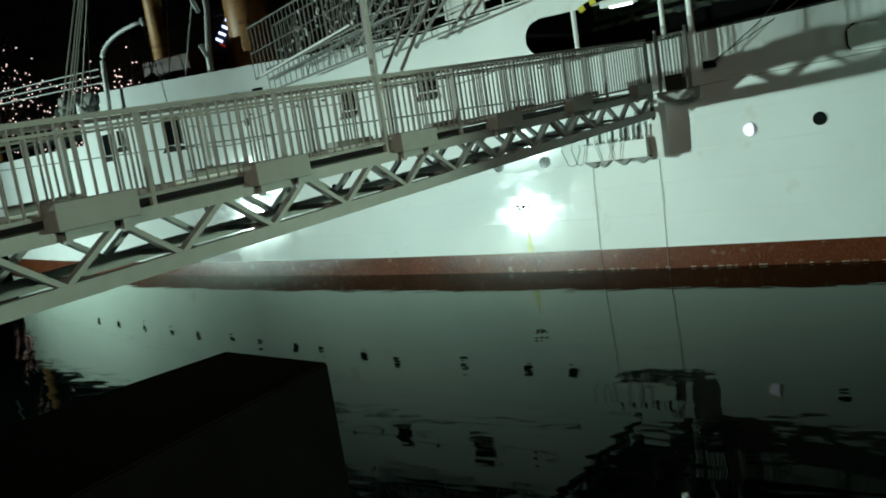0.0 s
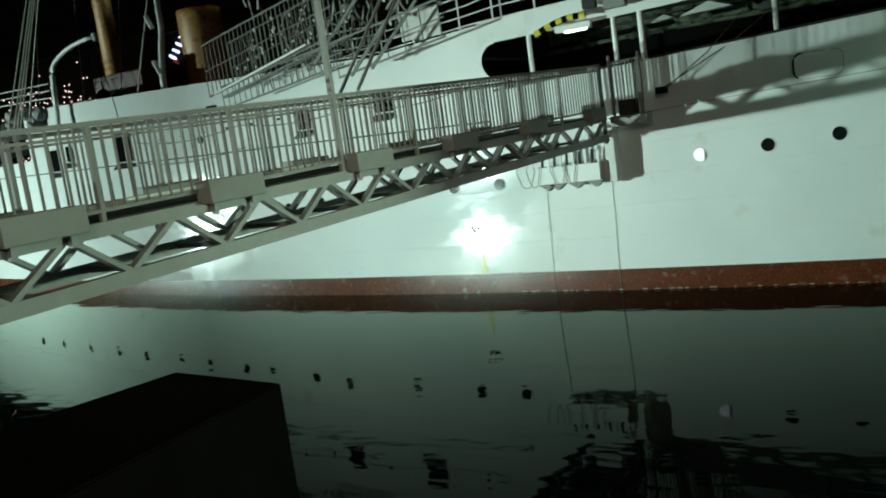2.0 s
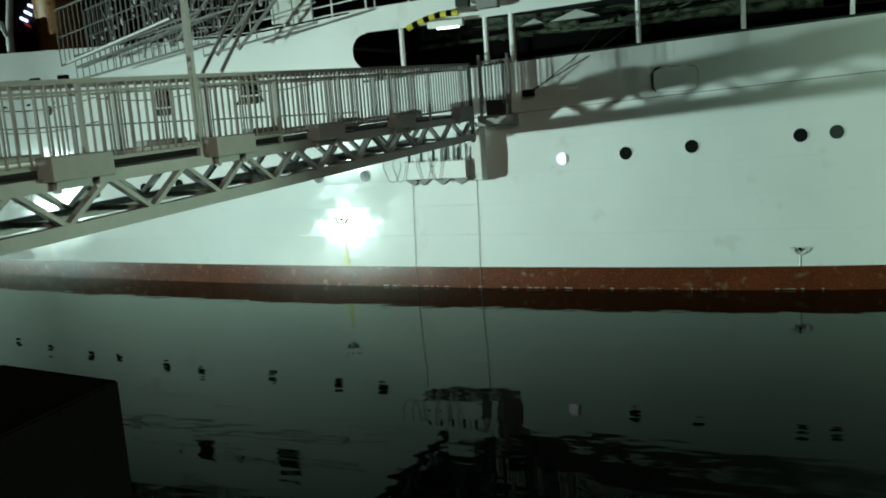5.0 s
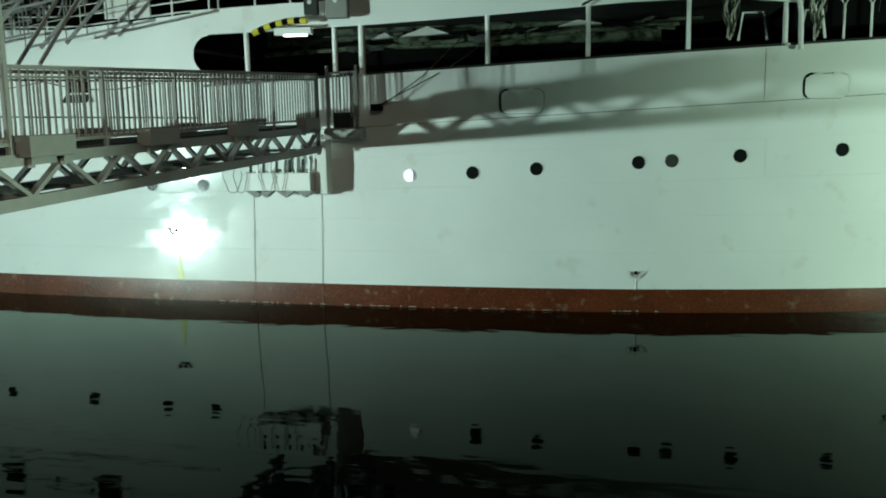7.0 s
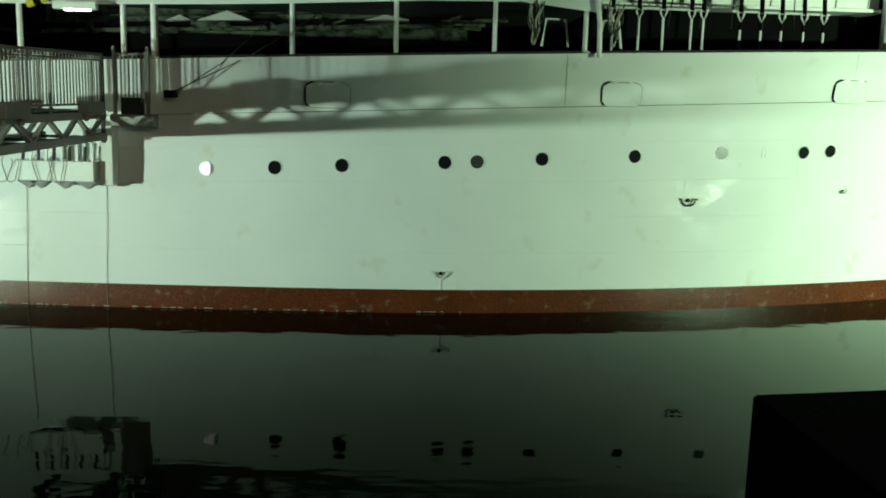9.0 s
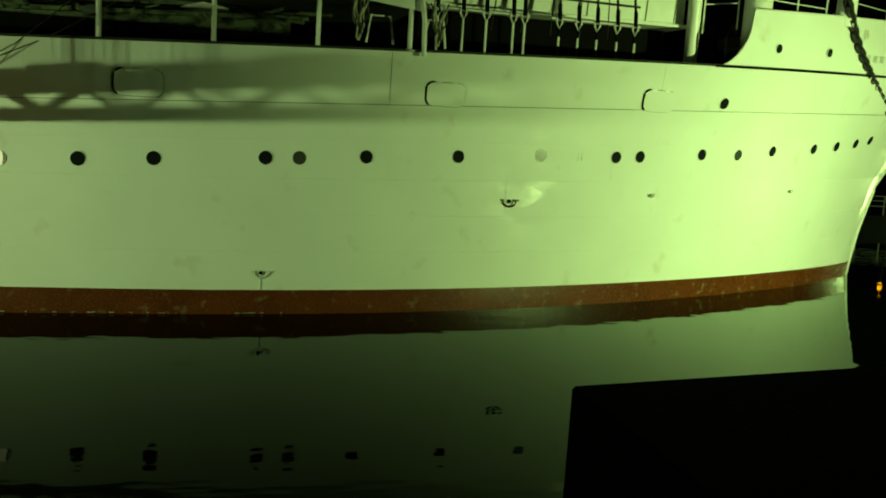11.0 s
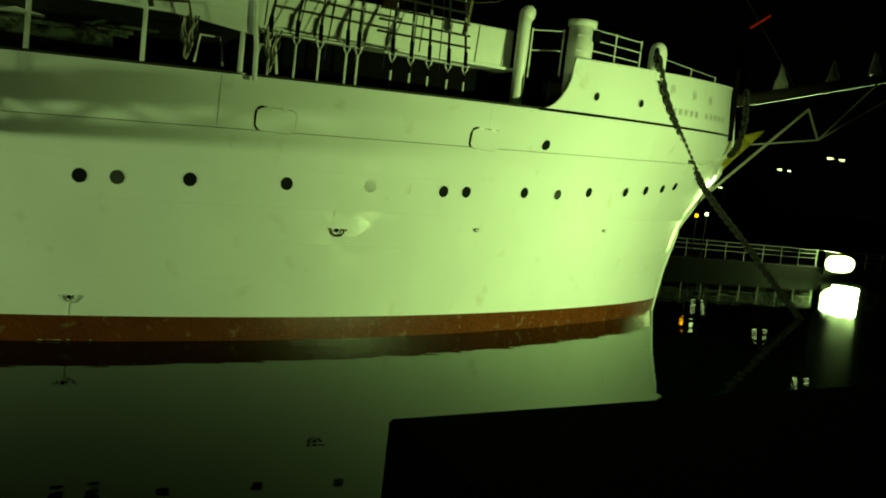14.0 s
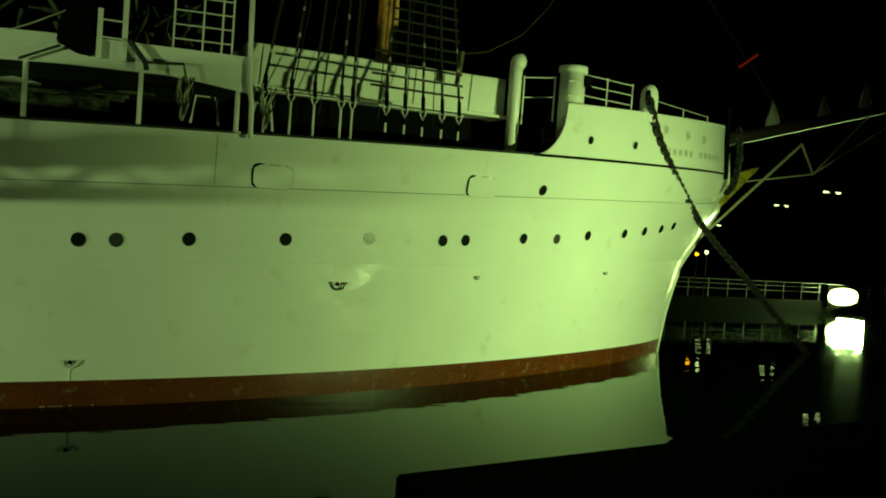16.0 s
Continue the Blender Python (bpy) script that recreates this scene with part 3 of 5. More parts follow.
for x, z, s in ((-10.73, 1.77, 0.9), (0.54, 0.9, 0.8), (6.29, 2.59, 0.95), (10.39, 2.83, 0.45), (15.73, 2.99, 0.4)):
    discharge(x, z, s, BOARD if z < 1 else BRONZE)
bm = B()
tube(bm, [on_hull(0.54, z, 0.012) for z in (0.86, 0.7, 0.53)], 0.02, 5)
part("drain_pipe", bm, WHITE, ship)
for dx, w, top in ((0.0, 0.05, 1.2), (0.055, 0.035, 0.98), (-0.05, 0.03, 0.86), (0.11, 0.025, 0.74)):
    bm = B()
    hull_strip(bm, -10.68 + dx, -10.68 + dx + w, 0.53, top, 2, 6, out=0.012)
    part("stain", bm, STAIN, ship, "yellow stained paint below an outlet")
for x, z in ((9.0 - 0.9, 3.62), (8.2, 3.62)):
    bm = B()
    box(bm, on_hull(x, z, 0.0) - Vector((0.012, 0.02, 0.0)), on_hull(x, z, 0.0) + Vector((0.012, 0.012, 0.42)))
    part("draught_board", bm, WHITE, ship)

# ship's name, worn: plain bars of its size
x = 17.2
for k in range(12):
    w = 0.17
    if k not in (6,):
        bm = B()
        for f in ((0.0, 0.3), (0.6, 1.0)):
            hull_strip(bm, x + w * f[0], x + w * f[1], 6.80 + 0.018 * k, 7.0 + 0.018 * k, 1, 1, out=0.012)
        hull_strip(bm, x, x + w, 6.88 + 0.018 * k, 6.92 + 0.018 * k, 1, 1, out=0.013)
        part("name_bar", bm, WORN, ship, "worn grey lettering as plain bars")
    x += 0.36
for x in (17.3, 18.7, 19.9):
    bm = B()
    hull_strip(bm, x, x + 0.07, 7.42, 7.70, 1, 1, out=0.012)
    hull_strip(bm, x + 0.12, x + 0.22, 7.46, 7.70, 1, 1, out=0.012)
    hull_strip(bm, x - 0.02, x + 0.26, 7.55, 7.59, 1, 1, out=0.013)
    part("name_bar", bm, WORN, ship, "worn grey lettering as plain bars")

# stanchions of the open side
for x, r in ((-8.65, 0.06), (-6.42, 0.06), (-5.76, 0.075), (-2.8, 0.055), (-0.56, 0.055), (1.59, 0.05), (3.61, 0.06)):
    bm = B()
    y = hull_y(x, 6) + 0.07
    tube(bm, [(x, y, bulwark_z(x) - 0.15), (x, y, fascia_lo(x) + 0.1)], r, 10)
    box(bm, (x - r * 1.6, y - r * 1.6, bulwark_z(x) + 0.0), (x + r * 1.6, y + r * 1.6, bulwark_z(x) + 0.03))
    part("stanchion", bm, WHITE, ship, "", False)
# two tall posts and the rail over the deck edge
for x in (0.76, 1.24):
    bm = B()
    y = hull_y(x, 7) - 0.06
    beam(bm, (x - 0.02, y, 7.03), (x - 0.02, y, 8.9 if x > 1 else 8.02), 0.14, 0.10, (1, 0, 0))
    part("boat_post", bm, WHITE, ship)
for z in (7.45, 7.8):
    bm = B()
    tube(bm, [(0.76, 19.9, z), (1.22, 19.9, z)], 0.018, 5)
    part("boat_post_rung", bm, WHITE, ship)
# ropes and fittings; the dark bar on the deck edge draws a rope's shadow
for pts_, r, m_ in (([(0.47, 20.1, 8.11), (-0.45, 20.1, 7.58), (-1.36, 20.1, 7.13)], 0.016, PALE_ROPE), ([(0.04, 19.86, 7.17), (-0.69, 19.86, 6.81)], 0.03, DARK),
                    ([(1.3, 19.85, 7.45), (1.63, 19.85, 7.05), (1.66, 19.85, 6.9)], 0.06, DARK), ([(1.63, 19.85, 7.05), (2.38, 19.85, 7.12), (2.46, 19.85, 6.75)], 0.035, BRONZE)):
    bm = B()
    tube(bm, pts_, r, 6)
    part("tackle_and_shadow", bm, m_, ship)
bm = B()
prof = [(-0.04, 7.26), (0.36, 7.07), (0.64, 7.05), (0.66, 8.0), (0.5, 8.16), (0.2, 8.1), (-0.02, 7.6)]
vs0 = [[bm.verts.new((x, y, z)) for x, z in prof] for y in (19.88, 20.9)]
bm.faces.new(vs0[0])
bm.faces.new(vs0[1][::-1])
for i in range(7):
    bm.faces.new((vs0[0][i], vs0[1][i], vs0[1][(i + 1) % 7], vs0[0][(i + 1) % 7]))
bmesh.ops.bevel(bm, geom=bm.edges[:], offset=0.03, segments=2, affect="EDGES")
part("stowed_cover", bm, BLACK, ship, "dark covered gear on the shelter deck")
for k in range(4):
    bm = B()
    z = 7.7 + 0.3 * k
    tube(bm, [(2.2, 20.3, z), (3.42, 20.3, z + 0.03)], 0.015, 5)
    part("upper_rail", bm, WHITE, ship)
for x in (2.2, 2.8, 3.2, 3.42):
    bm = B()
    tube(bm, [(x, 20.3, 7.4), (x, 20.3, 8.75)], 0.02, 6)
    part("upper_rail_post", bm, WHITE, ship)
for i in range(26):
    bm = B()
    x, y, z = rng.uniform(-3.5, 3.0), rng.uniform(21.2, 22.2), rng.uniform(7.2, 8.6)
    a = (x, y, z)
    b = (x + rng.uniform(-0.5, 0.5), y, z + rng.uniform(-0.4, 0.5))
    tube(bm, [a, b], rng.uniform(0.02, 0.06), 5)
    part("deck_gear", bm, GREEN_GREY, ship)
for i in range(24):
    bm = B()
    x, y, z = rng.uniform(1.35, 3.3), rng.uniform(20.5, 20.9), rng.uniform(7.3, 8.5)
    tube(bm, [(x, y, z), (x + rng.uniform(-0.2, 0.2), y, z + rng.uniform(-0.3, 0.1)), (x + rng.uniform(-0.1, 0.1), y, z - rng.uniform(0.1, 0.5))], rng.uniform(0.015, 0.05), 5)
    part("hung_rope", bm, GREEN_GREY if i % 3 else BRONZE, ship)
# tackle hanging inside the open side
for x in (2.45, 4.2):
    bundle = new("rope_bundle")
    bundle.parent = ship
    for k in range(7):
        bm = B()
        dx, ph = -0.21 + 0.07 * k, 1.7 * k
        tube(bm, [(x + dx * (1 - 0.8 * f) + 0.035 * math.sin(ph + 9 * f), 20.1 + 0.04 * math.cos(ph + 7 * f), 6.9 - 0.82 * f - 0.05 * (k % 3)) for f in np.linspace(0, 1, 9)], 0.02, 5)
        part("strand", bm, PALE_ROPE if k % 3 else GREEN_GREY, bundle)
for x0, x1 in ((2.7, 3.3), (4.0, 4.5)):
    bm = B()
    tube(bm, [(x0, 20.7, 6.0), (x0 + 0.08, 20.7, 6.6), (x1 - 0.08, 20.7, 6.6), (x1, 20.7, 6.0)], 0.03, 5)
    part("pin_rail", bm, WHITE, ship)

# aft rail with a white board, hazard striped beam and strip lamp
for k in range(4):
    bm = B()
    tube(bm, [on_hull(x, aft_top(x) + 0.08 + 0.25 * k if x < -10.04 else fascia_hi(x) + 0.3 * k + 0.05, -0.1) for x in np.linspace(-15.5, -7.4, 12)], 0.018 if k < 3 else 0.026, 5)
    part("aft_rail", bm, WHITE, ship)
for x in (-15.2, -14.2, -13.2, -12.1, -10.6, -9.6, -9.35, -8.4, -7.5):
    bm = B()
    zt = aft_top(x) if x < -10.04 else fascia_hi(x)
    p = on_hull(x, zt, -0.1)
    tube(bm, [p - Vector((0, 0, 0.05)), p + Vector((0, 0, 0.9))], 0.024, 6)
    part("aft_rail_post", bm, WHITE, ship)
bm = B()
p, q = on_hull(-12.43, 7.0, -0.05), on_hull(-11.2, 7.8, -0.05)
box(bm, (p.x, p.y - 0.05, p.z), (q.x, p.y, q.z), 0.01)
part("notice_board", bm, BOARD, ship, "blank white board lashed to the rail")
haz = thing("striped_beam", "yellow and black striped padding on the gangway opening", "padding")
pts = [Vector((-8.25 + 1.32 * i / 9, 19.72, 6.46 + 0.25 * math.sin(math.pi * 0.62 * i / 9))) for i in range(10)]
for i, (a, b) in enumerate(zip(pts, pts[1:])):
    bm = B()
    tube(bm, [a, b], 0.075, 8)
    part("stripe", bm, YELLOW if i % 2 == 0 else BLACK, haz)
strip = thing("strip_lamp", "lit white strip lamp under the shelter deck", "lamp")
bm = B()
box(bm, (-7.75, 19.74, 6.40), (-6.85, 19.9, 6.56), 0.01)
part("housing", bm, WHITE, strip)
bm = B()
tube(bm, [(-7.5, 19.75, 6.38), (-6.95, 19.75, 6.38)], 0.025, 6)
part("tube", bm, GLOW_WHITE, strip)
lamp = bpy.data.lights.new("strip_light", "POINT")
lamp.energy, lamp.color, lamp.shadow_soft_size = 9, (0.8, 1, 0.85), 0.1
new("strip_light", lamp).location = (-7.3, 20.2, 6.2)

# ---- fore rigging ----
FORE_X = 9.3


def mast(name, x, r, top, base=4.0, material=TAN):
    bm = B()
    tube(bm, [(x, AXIS, base), (x - 0.1, AXIS, base + 8), (x - 0.3, AXIS, top)], r, 16, r * 0.7)
    return part(name, bm, material, ship, "ochre painted steel lower mast", True)


mast("mast", FORE_X, 0.36, 30)
BASES = [4.22, 4.82, 5.38, 6.04, 6.32, 7.2, 7.7, 8.2, 8.75, 9.25]
feet = []
for i, x in enumerate(BASES):
    y = hull_y(x, 6.5) + 0.16
    zk = 6.86 + 0.01 * (x - 4)
    bm = B()
    tube(bm, [(x, y, bulwark_z(x) - 0.18 if i < 5 else zk - 0.62), (x, y, zk - 0.18 if i < 5 else zk - 0.4)], 0.027, 6)
    plate_ = part("chain_plate", bm, WHITE, ship)
    bm = B()
    tube(bm, [(x - 0.07, y, zk + 0.02), (x - 0.07, y, zk - 0.08), (x, y, zk - 0.22), (x + 0.07, y, zk - 0.08), (x + 0.07, y, zk + 0.02)], 0.022, 5)
    part("fork", bm, WHITE, plate_)
    if i >= 5:
        bm = B()
        tube(bm, [(x, y + 0.02, bulwark_z(x) - 0.18), (x, y + 0.02, zk - 0.15)], 0.03, 6)
        part("rod", bm, BLACK, plate_)
    bm = B()
    tube(bm, [(x, y, zk), (x, y + 0.05, zk + 0.35)], 0.05, 7)
    part("rigging_screw", bm, BLACK, plate_)
    feet.append(Vector((x, y + 0.05, zk + 0.3)))
for a, b in ((3.95, 6.45), (7.0, 9.4)):
    bm = B()
    tube(bm, [(x, hull_y(x, 6.5) + 0.2, 6.87 + 0.01 * (x - 4)) for x in np.linspace(a, b, 8)], 0.025, 6)
    part("sheer_pole", bm, WHITE, ship)
for i, p in enumerate(feet):
    top = Vector((FORE_X - 0.4 + 0.1 * i - (4 if i < 5 else 0) * 0.2, AXIS - 0.5, 22 if i >= 5 else 26))
    bm = B()
    tube(bm, [p, p + (top - p) * 0.5, top], 0.034, 5)
    part("shroud", bm, ROPE, ship)
    for f in (0.03, 0.055, 0.09):
        if i % 2 or f < 0.05:
            c = p + (top - p) * f
            bm = B()
            tube(bm, [c, c + (top - p).normalized() * 0.12], 0.032, 6)
            part("seizing", bm, WHITE, ship)
for k in range(22):
    f = 0.012 + 0.02 * k
    ends = []
    for i in (5, 9):
        p = feet[i]
        top = Vector((FORE_X - 0.4 + 0.1 * i, AXIS - 0.5, 22))
        ends.append(p + (top - p) * f)
    if k < 4:
        ends[0] += (ends[0] - ends[1]) * 0.22
    ends[1] += (ends[1] - ends[0]) * 0.05
    bm = B()
    tube(bm, ends, 0.03, 5)
    part("ratline", bm, ROPE, ship)
# running rigging down to the pin rail
for i in range(7):
    x = 4.3 + 0.75 * i
    bm = B()
    tube(bm, [(x, 21.6, 6.6), (FORE_X - 1 + 0.3 * i, 26, 24)], 0.015, 4)
    part("running_rope", bm, ROPE, ship)
bm = B()
tube(bm, [(9.9, 22.4, 8.75), (10.6, 22.4, 8.9), (11.6, 22.4, 9.5), (12.4, 22.4, 10.4), (13.0, 22.4, 11.5)], 0.012, 5)
part("slack_rope", bm, BRONZE, ship)
bm = B()
tube(bm, [(9.75, 22.4, 7.9), (9.85, 22.4, 8.8)], 0.07, 7)
part("tackle_block", bm, BRONZE, ship)

# ---- forecastle fittings ----


def ventilator(x, y, z0, z1, r):
    """A cowl ventilator turned forward."""
    bm = B()
    tube(bm, [(x, y, z0), (x, y, z1 - 0.6), (x + 0.01, y, z1 - 0.2)], r, 14, r * 1.1)
    bmesh.ops.create_uvsphere(bm, u_segments=16, v_segments=10, radius=1, matrix=Matrix.Translation((x + 0.06, y, z1 - 0.2)) @ Matrix.Rotation(radians(25), 4, "Y") @ Matrix.Diagonal((r * 1.3, r * 1.25, r * 1.55, 1)))
    v = part("ventilator", bm, WHITE, ship, "tall white cowl ventilator", True)
    bm = B()
    tube(bm, [(x + 0.02, y, z0 + 0.9), (x + 0.02, y, z0 + 0.95)], r * 1.12, 14)
    part("band", bm, WHITE, v)
    bm = B()
    for a in (0, 1):
        tube(bm, [(x + r + 0.02, y - 0.2, z0 + 0.3 + 0.5 * a), (x + r + 0.15, y - 0.2, z0 + 0.45 + 0.5 * a), (x + r + 0.02, y - 0.2, z0 + 0.6 + 0.5 * a)], 0.025, 5)
    part("handle", bm, BLACK, v)


ventilator(11.62, 22.6, 4.2, 8.98, 0.17)
house = B()
tube(house, [(13.35, 22.4, 6.75), (13.35, 22.4, 8.7)], 0.36, 20)
tube(house, [(13.35, 22.4, 8.7), (13.35, 22.4, 8.86)], 0.41, 20)
tower = part("lookout_tower", house, WHITE, ship, "round white light tower on the forecastle", True)
bm = B()
box(bm, (13.53, 22.02, 8.3), (13.76, 22.3, 8.62), 0.02)
part("dark_window", bm, BLACK, tower)
for z in (7.6, 8.0, 8.4):
    bm = B()
    tube(bm, [(13.1, 22.12, z), (13.0, 22.0, z), (13.25, 21.93, z), (13.35, 22.05, z)], 0.018, 5)
    part("rung", bm, WHITE, tower)


def railing(pts, z_of, rails, post_every, h, name="deck_railing"):
    r = new(name)
    r.parent = ship
    for k in rails:
        bm = B()
        tube(bm, [(x, y, z_of(x) + k) for x, y in pts], 0.014, 5)
        part("rail", bm, WHITE, r)
    n = max(2, int((Vector(pts[-1]) - Vector(pts[0])).length / post_every) + 1)
    for i in range(n):
        p = Vector(pts[0]).lerp(Vector(pts[-1]), i / (n - 1))
        bm = B()
        tube(bm, [(p.x, p.y, z_of(p.x)), (p.x, p.y, z_of(p.x) + h)], 0.022, 6)
        part("post", bm, WHITE, r)
    return r


railing([(11.9, 22.6), (12.9, 22.6)], lambda x: 7.1 + 0.12 * (x - 11.9), (0.75, 1.3), 0.6, 1.35)
railing([(13.75, 22.6), (16.0, 23.2)], lambda x: 7.7, (0.45, 0.75, 1.05), 1.1, 1.1)
railing([(18.0, 24.6), (21.6, 26.3)], lambda x: 8.1, (0.55,), 1.8, 0.58)
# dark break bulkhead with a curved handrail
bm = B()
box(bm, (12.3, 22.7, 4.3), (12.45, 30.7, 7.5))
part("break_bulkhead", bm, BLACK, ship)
bm = B()
tube(bm, [(12.15, 21.75, 6.2), (12.1, 21.75, 6.9), (12.25, 21.75, 7.25), (12.4, 21.75, 7.1)], 0.05, 6)
part("fairlead_hook", bm, BLACK, ship)
bm = B()
base = on_hull(16.45, 8.12, -0.12)
profile = [(-0.4, 0.29), (0.4, 0.29), (0.55, 0.26), (0.66, 0.2), (0.73, 0.1), (0.75, 0.01)]
rings = [[bm.verts.new(base + Vector((0.05 + k * math.cos(a), 0.8 * k * math.sin(a), h - 0.05))) for a in np.linspace(0, 2 * math.pi, 19)[:-1]] for h, k in profile]
for a, b in zip(rings, rings[1:]):
    for i in range(18):
        bm.faces.new((a[i], a[(i + 1) % 18], b[(i + 1) % 18], b[i]))
bm.faces.new(rings[-1])
hood = part("chain_fairlead", bm, WHITE, ship, "rounded white chain fairlead hood", True)
bm = B()
bmesh.ops.create_icosphere(bm, subdivisions=2, radius=1, matrix=Matrix.Translation(base + Vector((-0.14, -0.19, 0.36))) @ Matrix.Diagonal((0.09, 0.07, 0.15, 1)))
part("mouth", bm, BLACK, hood)
bm = B()
p = on_hull(22.2, 6.75, 0.06)
tube(bm, [p + Vector((0, 0, -0.3)), p + Vector((-0.1, 0, 2.3))], 0.1, 8)
part("anchor_davit", bm, BLACK, ship, "black anchor davit at the bow")


def chain(parent, pts, size, name="link"):
    """Links laid along a curve, each turned a quarter from the last."""
    pts = [Vector(p) for p in pts]
    seg = [(b - a).length for a, b in zip(pts, pts[1:])]
    total, s, i = sum(seg), 0.0, 0
    while s < total:
        d, j = s, 0
        while j < len(seg) - 1 and d > seg[j]:
            d -= seg[j]
            j += 1
        c = pts[j].lerp(pts[j + 1], d / seg[j])
        t = (pts[j + 1] - pts[j]).normalized()
        side = t.cross(Vector((0, 0, 1))).normalized()
        if i % 2:
            side = t.cross(side).normalized()
        bm = B()
        loop = [c + t * (math.sin(a) * size * 0.72) + side * (math.cos(a) * size * 0.4) for a in np.linspace(0, 2 * math.pi, 9)]
        tube(bm, loop, size * 0.27, 5, cap=False)
        part(name, bm, CHAIN, parent)
        s += size * 0.8
        i += 1


def smooth_path(pts, n=24):
    out = []
    for i in range(n + 1):
        u = i / n * (len(pts) - 1)
        k = min(int(u), len(pts) - 2)
        f = u - k
        p = [Vector(pts[max(0, min(len(pts) - 1, k + m))]) for m in (-1, 0, 1, 2)]
        out.append(0.5 * (2 * p[1] + (p[2] - p[0]) * f + (2 * p[0] - 5 * p[1] + 4 * p[2] - p[3]) * f * f + (3 * p[1] - p[0] - 3 * p[2] + p[3]) * f ** 3))
    return out


mooring = thing("mooring_chain", "heavy black mooring chain slung from the bow fairlead", "chain")
chain(mooring, smooth_path([(16.3, 22.7, 8.25), (17.4, 23.2, 6.85), (21.1, 25.46, 4.66), (23.8, 25.8, 2.7), (26.4, 26.1, 0.76), (28.4, 26.4, -0.6)], 40), 0.24)
anchor_chain = thing("anchor_chain", "short black chain hanging at the bow", "chain")
chain(anchor_chain, smooth_path([(22.5, 25.6, 8.15), (22.6, 25.6, 7.25), (22.45, 25.6, 6.35), (22.1, 25.5, 5.95)]), 0.24)

# gilded scrollwork under the bowsprit
bm = B()
pr = [(22.0, 4.9), (22.6, 5.6), (23.55, 6.8), (24.55, 7.1), (23.85, 6.42), (23.15, 5.77), (22.45, 5.07)]
for y in (AXIS - 0.1, AXIS + 0.1):
    bm.faces.new([bm.verts.new((x, y, z)) for x, z in pr])
n = len(pr)
vv = bm.verts[:]
bm.verts.ensure_lookup_table()
for i in range(n):
    bm.faces.new((bm.verts[i], bm.verts[(i + 1) % n], bm.verts[n + (i + 1) % n], bm.verts[n + i]))
bow = part("scrollwork", bm, GOLD, ship, "gilded carved scrollwork under the bow")
for k in range(5):
    bm = B()
    cx, cz = 22.55 + 0.4 * k, 5.42 + 0.36 * k
    tube(bm, [(cx + 0.16 * math.cos(a) * (1 - a / 9), AXIS - 0.13, cz + 0.16 * math.sin(a) * (1 - a / 9)) for a in np.linspace(0, 7, 14)], 0.035, 5)
    part("scroll", bm, GOLD, bow)
# bowsprit, its furled sails and stays
bm = B()
tube(bm, [(19.5, AXIS, 7.3), (24, AXIS, 8.25), (31.5, AXIS, 10.2), (35, AXIS, 11.0)], 0.28, 12, 0.16)
sprit = part("bowsprit", bm, SPAR, ship, "dark bowsprit", True)
for x, h in ((25.2, 0.9), (27.8, 0.8), (30.0, 0.9)):
    bm = B()
    z = 8.25 + (x - 24) * 0.26
    a, b, c, d = Vector((x - 0.5, AXIS - 0.05, z + 0.1)), Vector((x + 0.3, AXIS - 0.05, z + 0.25)), Vector((x - 0.2, AXIS, z + 0.3 + h)), Vector((x - 0.1, AXIS + 0.25, z + 0.3))
    vs = [bm.verts.new(p) for p in (a, b, c, d)]
    for f in ((0, 1, 2), (0, 3, 1), (1, 3, 2), (0, 2, 3)):
        bm.faces.new([vs[i] for i in f])
    bmesh.ops.subdivide_edges(bm, edges=bm.edges[:], cuts=3, use_grid_fill=True)
    for v in bm.verts:
        v.co += Vector((noise.noise(v.co * 3), noise.noise(v.co * 3 + Vector((9, 0, 0))), noise.noise(v.co * 3 + Vector((0, 9, 0))))) * 0.07
    # grey in place of pale canvas: the jibs' dimness is put into the colour
    part("furled_jib", bm, GREY_BOX, sprit, "pale canvas jib furled on its stay", True)
for a, b, r in (((21.4, 3.8), (26.57, 8.18), 0.05), ((26.57, 8.18), (27.29, 7.07), 0.04), ((23.88, 6.5), (27.29, 7.07), 0.03), ((27.29, 7.07), (30.4, 9.98), 0.03), ((27.29, 7.07), (33.45, 10.7), 0.03)):
    bm = B()
    tube(bm, [(a[0], AXIS - 0.12, a[1]), (b[0], AXIS - 0.12, b[1])], r, 6)
    part("stay", bm, PALE_ROPE, sprit)
for k in range(2):
    x = 26.0 + 3.5 * k
    z = 8.25 + (x - 24) * 0.26
    bm = B()
    tube(bm, [(x, AXIS, z), (FORE_X + 0.5, AXIS, 24 + k)], 0.012, 4)
    part("forestay", bm, ROPE, sprit)

# ---- gangway ----
gangway = thing("gangway", "grey steel truss gangway with barred railings leading to the ship", "gangway")
G0, G1 = 0.6, 19.35
NEAR, FARX = -6.62, -7.9


def gz(y, a, b):
    return a + (b - a) * (y - 4.2) / (19.4 - 4.2)


